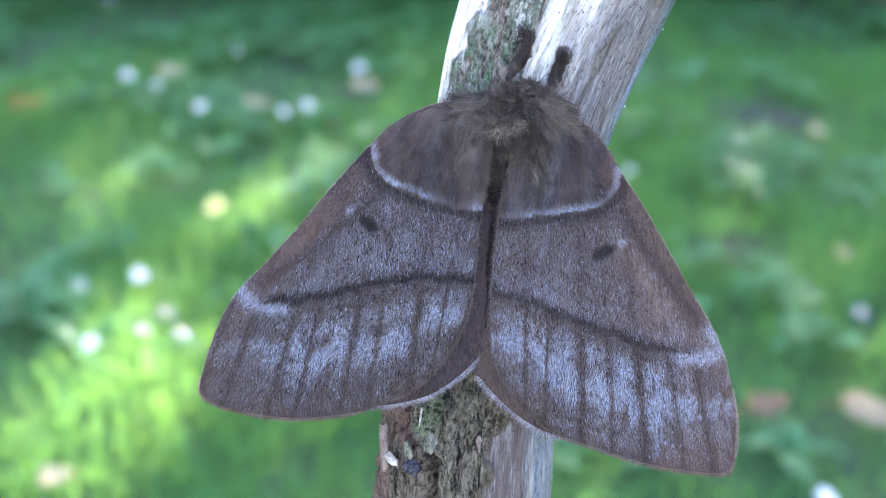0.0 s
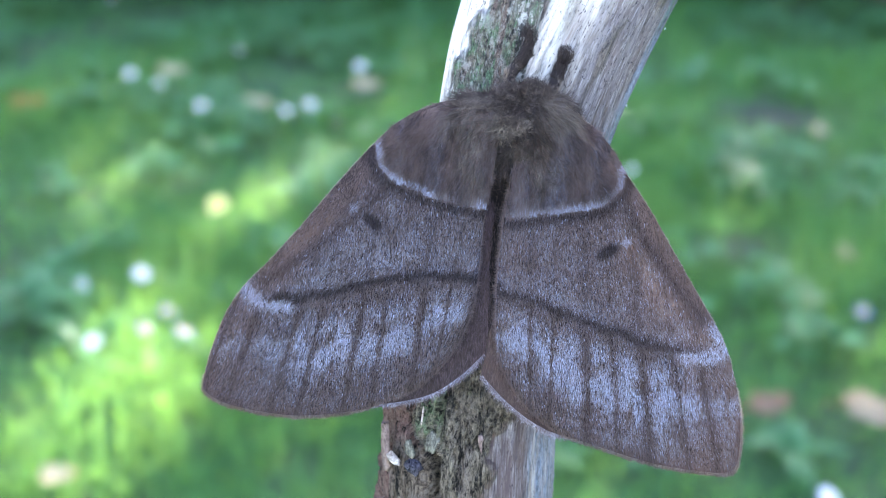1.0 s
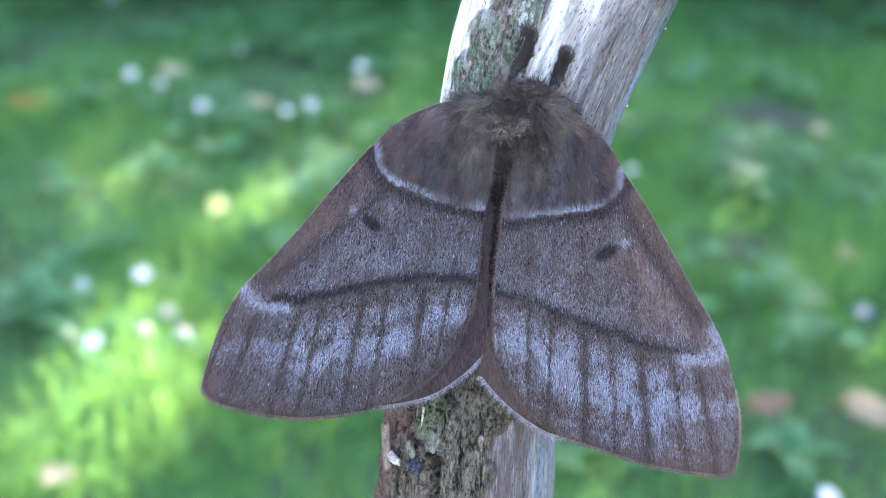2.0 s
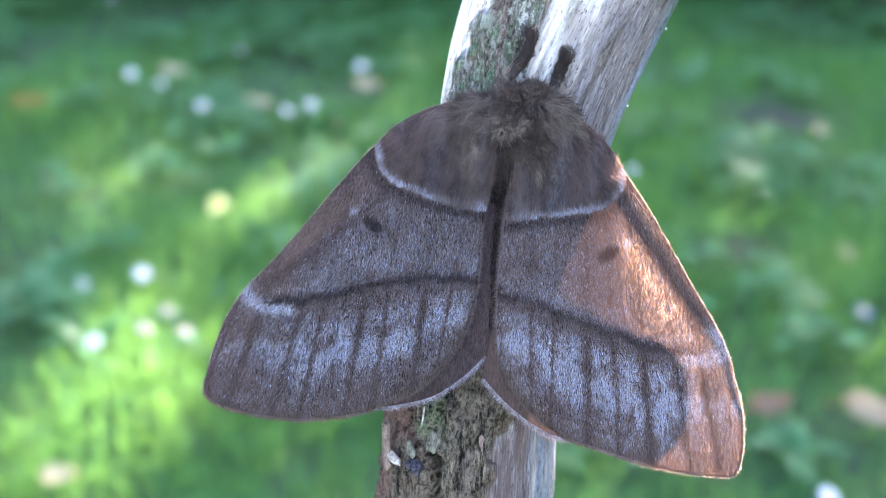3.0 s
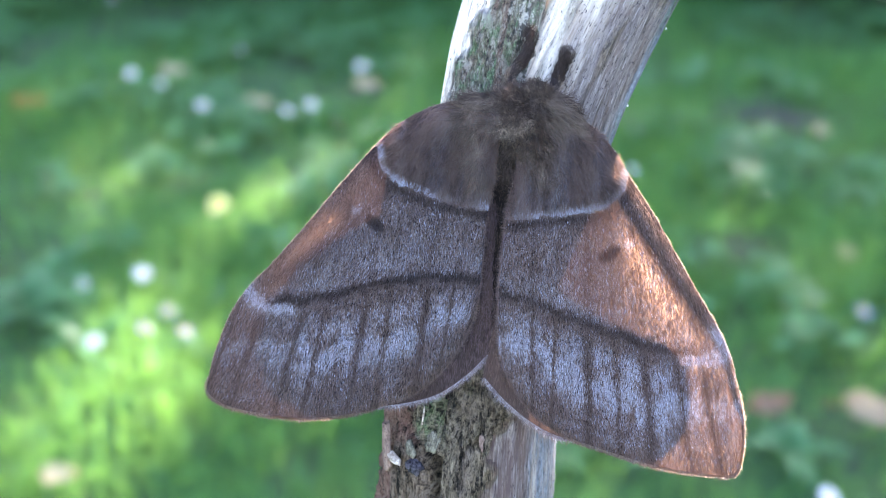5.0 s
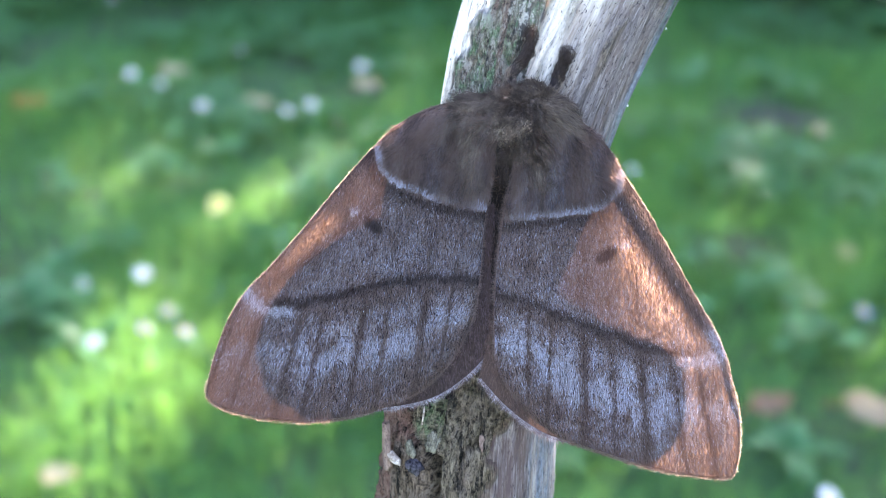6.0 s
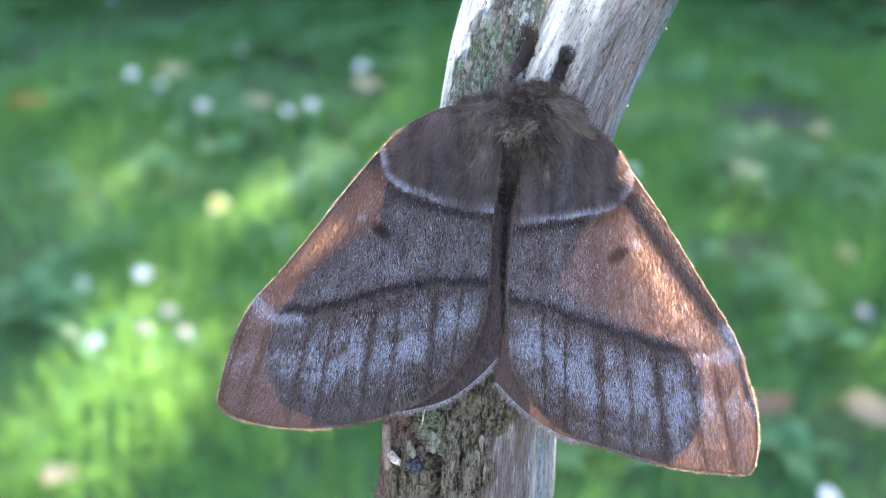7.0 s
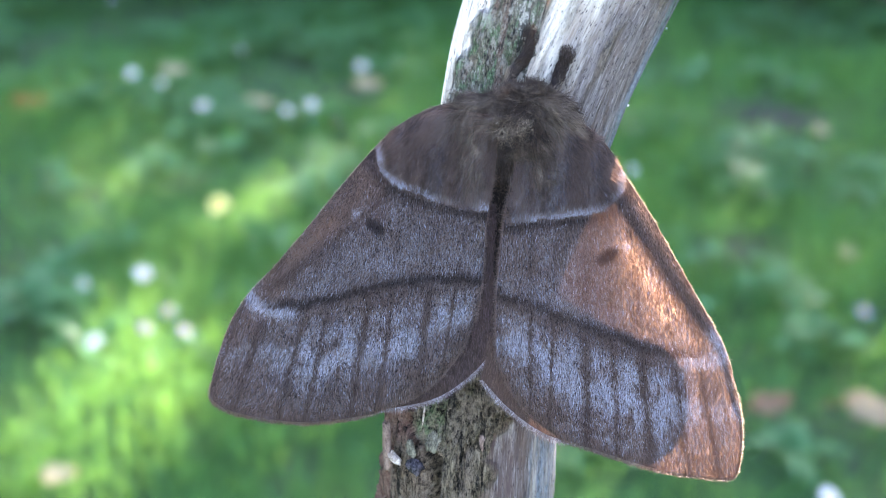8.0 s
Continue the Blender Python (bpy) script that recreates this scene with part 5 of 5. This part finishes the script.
def coat(centre, radii, count, length, comb, tone, mess=0.5, front=-0.3):
    """Long fur on an egg-shaped body form, combed along a direction."""
    n = rng.normal(size=(count * 2, 3))
    n /= np.linalg.norm(n, axis=1)[:, None]
    n = n[n[:, 2] > front][:count]
    count = len(n)
    p = (np.asarray(centre) + n * radii) * 0.001
    head = n * 0.8 + np.asarray(comb) + rng.normal(size=(count, 3)) * mess
    head = head / np.linalg.norm(head, axis=1)[:, None] * (length * rng.uniform(0.45, 1.2, count) * 0.001)[:, None]
    clump = np.stack([fuzz(p[:, 0] * 1000, p[:, 1] * 1000, p[:, 2] * 1000, 1.6, 60 + k) for k in range(3)], -1)
    head += clump * length * 0.001
    bend = rng.normal(size=(count, 3)) * length * 0.00012 + np.asarray(comb) * length * 0.00012
    tones = np.tile(tone, (count, 1)) * rng.uniform(0.0, 1.7, (count, 3))
    return strands(p, head, bend, rng.uniform(0.012, 0.036, count) * 0.001, np.clip(tones, 0, 1))


def locks(centre, radii, count, per, length, comb, tone, mess=0.45, front=0.0):
    """Pointed locks of long hair on an egg-shaped body form: the hairs of one lock meet at its tip."""
    n = rng.normal(size=(count * 4, 3))
    n /= np.linalg.norm(n, axis=1)[:, None]
    n = n[n[:, 2] > front][:count]
    count = len(n)
    base = np.asarray(centre) + n * radii
    way = n * 0.5 + np.asarray(comb) + rng.normal(size=(count, 3)) * mess
    way = way / np.linalg.norm(way, axis=1)[:, None] * (length * rng.uniform(0.6, 1.25, count))[:, None]
    curl = rng.normal(size=(count, 3)) * length * 0.13
    k = np.repeat(np.arange(count), per)
    root = base[k] + rng.normal(size=(len(k), 3)) * 0.4
    tip = base[k] + way[k] * rng.uniform(0.7, 1.12, len(k))[:, None] + rng.normal(size=(len(k), 3)) * 0.34
    pale = rng.uniform(0.1, 1.7, (count, 3))[k] * rng.uniform(0.2, 1.6, (len(k), 3))
    tones = np.clip(np.asarray(tone)[None] * pale, 0, 1)
    ends = np.clip(tones + (0.12, 0, 0), 0, 1)
    return strands(root * 0.001, (tip - root) * 0.001, (curl[k] + rng.normal(size=(len(k), 3)) * 0.14) * 0.001, rng.uniform(0.012, 0.034, len(k)) * 0.001, tones, ends)


def furred(name, forms, coats, moth, label, swings=True):
    """A body part: its skin as one mesh, its fur as a sub-part."""
    v, f = joined([(a, b) for a, b in forms])
    me = mesh_of(name, v * 0.001, f, BODY_SKIN)
    hair, faces, tones = stacked(coats)
    fur = mesh_of("fur", hair, faces, BODY_HAIR, tones)
    if swings:
        ob = hung(name, me, moth, label)
        fur.transform(Matrix.Translation(-Vector(PIVOT)))
    else:
        ob = piece(name, me, moth, label)
    piece("fur", fur, ob)
    return ob


def foreleg(points, moth):
    """A furry front leg gripping the stick: upper piece and thicker hairy end."""
    v, f = tube(points, [0.5, 0.6, 0.9, 0.8, 0.75, 0.5], 12, 24)
    p = curve(points, 60)
    coats = []
    for i in range(0, 60, 2):
        end = i / 59
        club = step(end, 0.42, 0.52)
        r = 0.5 + 0.42 * club - 0.22 * np.exp(-((end - 0.8) / 0.05) ** 2) + 0.18 * np.exp(-((end - 0.95) / 0.06) ** 2) - 0.12 * np.exp(-((end - 0.63) / 0.03) ** 2)
        d = np.gradient(p, axis=0)[i]
        d = d / np.linalg.norm(d)
        coats.append(coat(p[i], (r, r, r), 420, 0.34 + 0.3 * (1 - club), d * 0.7, (0.45, 0.2, 0.0) if club < 0.5 else (0.03, 1.7, 0.0), 0.4, -1))
    return furred("foreleg", [(v, f)], coats, moth, "dark brown furry leg", False)


def moth():
    root = tagged(new("moth"), "large brown moth with frosted banded wings on a branch", "moth")
    root.matrix_basis = SPOT
    parts = {}
    parts["left"] = forewing(LEFT, root, "brown forewing dusted bluish white, one dark spot")
    parts["right"] = forewing(RIGHT, root, "brown forewing dusted bluish white, one dark spot")
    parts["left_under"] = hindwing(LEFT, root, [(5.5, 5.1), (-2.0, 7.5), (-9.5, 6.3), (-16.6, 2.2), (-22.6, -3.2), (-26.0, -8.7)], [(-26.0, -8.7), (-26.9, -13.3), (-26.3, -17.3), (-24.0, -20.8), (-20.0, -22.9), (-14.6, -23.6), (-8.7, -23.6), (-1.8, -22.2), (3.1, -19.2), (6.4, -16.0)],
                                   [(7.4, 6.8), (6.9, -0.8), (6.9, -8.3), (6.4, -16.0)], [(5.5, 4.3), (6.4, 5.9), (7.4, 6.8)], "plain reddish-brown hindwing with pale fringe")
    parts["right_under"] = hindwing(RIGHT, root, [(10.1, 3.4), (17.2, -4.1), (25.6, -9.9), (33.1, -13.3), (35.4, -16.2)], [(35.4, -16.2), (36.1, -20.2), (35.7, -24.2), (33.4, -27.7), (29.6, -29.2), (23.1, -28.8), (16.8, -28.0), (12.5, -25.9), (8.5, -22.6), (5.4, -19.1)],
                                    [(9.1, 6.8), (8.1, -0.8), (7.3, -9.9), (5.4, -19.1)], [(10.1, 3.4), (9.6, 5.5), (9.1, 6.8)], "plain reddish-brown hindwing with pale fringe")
    c = (11.2, 16.8)
    v, f, _ = blob((*c, 3.2), (4.6, 6.6, 4.2))
    h = (12.2, 21.8)
    v2, f2, _ = blob((*h, 2.4), (3.0, 1.8, 2.6))
    coats = [coat((*c, 4.0), (5.0, 6.6, 4.4), 6000, 1.8, (0, -0.8, 0.0), (0.03, 1.4, 0.0), 0.4),
             coat((9.4, 17.0, 5.6), (2.6, 1.8, 3.0), 1300, 1.4, (0.0, -0.4, 0.0), (0.1, 1.0, 0.2), 0.9, 0.0),
             coat((13.6, 11.2, 4.9), (2.4, 4.6, 2.2), 3000, 1.9, (0.12, -1.2, 0.0), (0.15, 0.35, 0.25), 0.3, 0.1),
             coat((4.7, 11.6, 4.7), (2.3, 4.4, 2.2), 3000, 1.9, (-0.12, -1.2, 0.0), (0.15, 0.4, 0.25), 0.3, 0.1),
             coat((10.9, 13.3, 7.2), (1.3, 0.9, 1.1), 900, 0.7, (0.1, -0.3, 0.2), (0.1, 0.8, 0.4), 0.6, 0.0),
             coat((5.5, 18.3, 3.0), (4.4, 4.3, 2.8), 3500, 2.2, (-0.6, -0.9, 0.0), (0.05, 1.0, 0.1), 0.28),
             coat((16.6, 17.9, 3.0), (3.2, 4.3, 2.8), 3500, 2.2, (0.45, -0.9, 0.0), (0.05, 1.0, 0.1), 0.28),
             coat((9.3, 20.3, 3.2), (6.0, 2.3, 2.8), 4500, 1.6, (-0.4, 0.1, 0.0), (0.06, 0.9, 0.0), 0.45),
             # locks: collar to both sides, the pale tangle between them, the shoulder plumes
             locks((5.4, 18.4, 4.4), (4.6, 3.4, 3.0), 150, 9, 3.2, (-0.9, -0.9, 0.0), (0.15, 0.7, 0.0)),
             locks((14.8, 18.2, 4.8), (3.8, 3.2, 3.0), 150, 9, 3.2, (0.75, -0.95, 0.0), (0.17, 0.7, 0.0)),
             locks((11.4, 20.4, 4.6), (4.2, 2.4, 2.8), 130, 9, 2.0, (0.0, 0.2, 0.1), (0.14, 0.8, 0.0), 0.6),
             locks((9.6, 16.9, 6.2), (2.6, 1.9, 2.6), 130, 9, 1.8, (0.05, -0.4, 0.1), (0.4, 0.35, 0.15), 1.0),
             locks((4.6, 13.4, 4.8), (2.6, 4.0, 2.2), 80, 9, 2.4, (-0.2, -1.3, 0.0), (0.26, 0.5, 0.2)),
             locks((13.6, 13.0, 5.0), (2.4, 4.0, 2.2), 80, 9, 2.4, (0.15, -1.3, 0.0), (0.32, 0.4, 0.2)),
             coat((*h, 3.0), (3.6, 2.2, 3.0), 5000, 1.3, (0, 0.3, 0.1), (0.05, 1.0, 0.0), 0.5)]
    parts["thorax"] = furred("thorax", [(v, f)], coats[:-1], root, "shaggy brown furry thorax")
    parts["head"] = furred("head", [(v2, f2)], coats[-1:], root, "small dark brown furry head")
    b = (7.9, 0.1)
    v, f, _ = blob((*b, 0.4), (2.6, 13.5, 2.6))
    coats = [coat((*b, 0.4), (2.6, 13.5, 2.6), 3500, 1.3, (0, -0.9, 0), (0.05, 0.55, 0.5), 0.5)]
    parts["abdomen"] = furred("abdomen", [(v, f)], coats, root, "dark slender abdomen between the wings")
    foreleg([(9.2, 21.8, 2.0), (9.6, 24.9, 1.0), (10.9, 26.9, 0.2), (12.3, 28.6, -0.6), (12.8, 30.6, -1.3), (13.2, 32.6, -1.9)], root)
    foreleg([(15.1, 21.0, 2.0), (16.2, 23.3, 0.8), (16.9, 25.2, 0.2), (17.6, 27.0, -0.3), (18.6, 29.2, -0.8)], root)
    return parts


PARTS = moth()


def swing(rows):
    """Rows of seconds, shift in millimetres (x, y) and turn in degrees, about the shoulder."""
    return [(t, Matrix.Translation(Vector(PIVOT) + Vector((x, y, 0)) * 0.001) @ pose(0, 0, 0, 0, 0, r)) for t, x, y, r in rows]


def motions():
    left = [(0, -0.16, 0.1, -0.14), (0.5, 0.1, 0.17, -0.52), (1, 0.2, 0.15, -0.43), (1.5, -0.01, 0.08, -0.43), (3, 0.01, -0.11, -0.05), (3.5, 0, 0, 0), (4, 0.02, 0.05, -0.13),
            (4.5, 0.48, 0.12, -0.22), (5.2, 0.2, 0.05, 0.25), (6, -0.06, -0.03, 0.63), (6.5, 0.84, -0.15, 1.62), (7, 0.7, -0.16, 2.16), (7.5, 1.18, -0.29, 2.5), (8, 0.04, -0.02, 1.17)]
    right = [(0, -0.24, 0.26, 0.11), (0.5, -0.03, 0.34, -0.13), (1, 0.13, 0.18, 0.19), (1.5, -0.14, 0.25, -0.1), (3, 0.05, -0.19, 0.38), (3.5, 0, 0, 0), (4, -0.06, 0.05, -0.23),
             (4.5, 0.54, -0.04, 0.23), (5.2, 0.2, -0.15, 0.1), (6, -0.11, -0.2, -0.07), (6.5, 1.07, -0.48, 1.48), (7, 0.98, -0.7, 2.0), (7.5, 1.59, -0.65, 1.54), (8, -0.03, -0.48, 0.17)]
    body = [(0, -0.19, 0.1, 0), (0.5, 0.04, 0.1, -0.2), (1, 0.13, 0.1, -0.2), (1.5, 0, 0.1, -0.2), (3, 0, 0, 0), (3.5, 0, 0, 0), (4, 0, 0, 0),
            (4.5, 0.49, 0, 0.1), (5.2, 0.2, 0, 0.2), (6, -0.12, -0.08, 0.3), (6.5, 0.93, -0.15, 1.5), (7, 0.95, -0.22, 2.1), (7.5, 1.4, -0.28, 2.2), (8, -0.02, 0.0, 0.9)]
    for name, rows in (("left", left), ("left_under", left), ("right", right), ("right_under", right), ("thorax", body), ("head", body), ("abdomen", body)):
        walk(PARTS[name], swing(rows))
    # sideways shift of the unseen bough, keyed to shade and uncover the wings
    gust = [(0.0, 0.185), (1.7, 0.185), (2.7, -0.03), (3.5, -0.031), (4.5, -0.042), (5.2, -0.058), (5.8, -0.074), (6.2, -0.08), (6.5, -0.08), (6.8, -0.073), (7.2, -0.05), (7.5, -0.036), (8.0, -0.033)]
    walk(BOUGH, [(t, pose(BOUGH_AT.x + x, BOUGH_AT.y, BOUGH_AT.z, 0, 0, 0)) for t, x in gust])


motions()
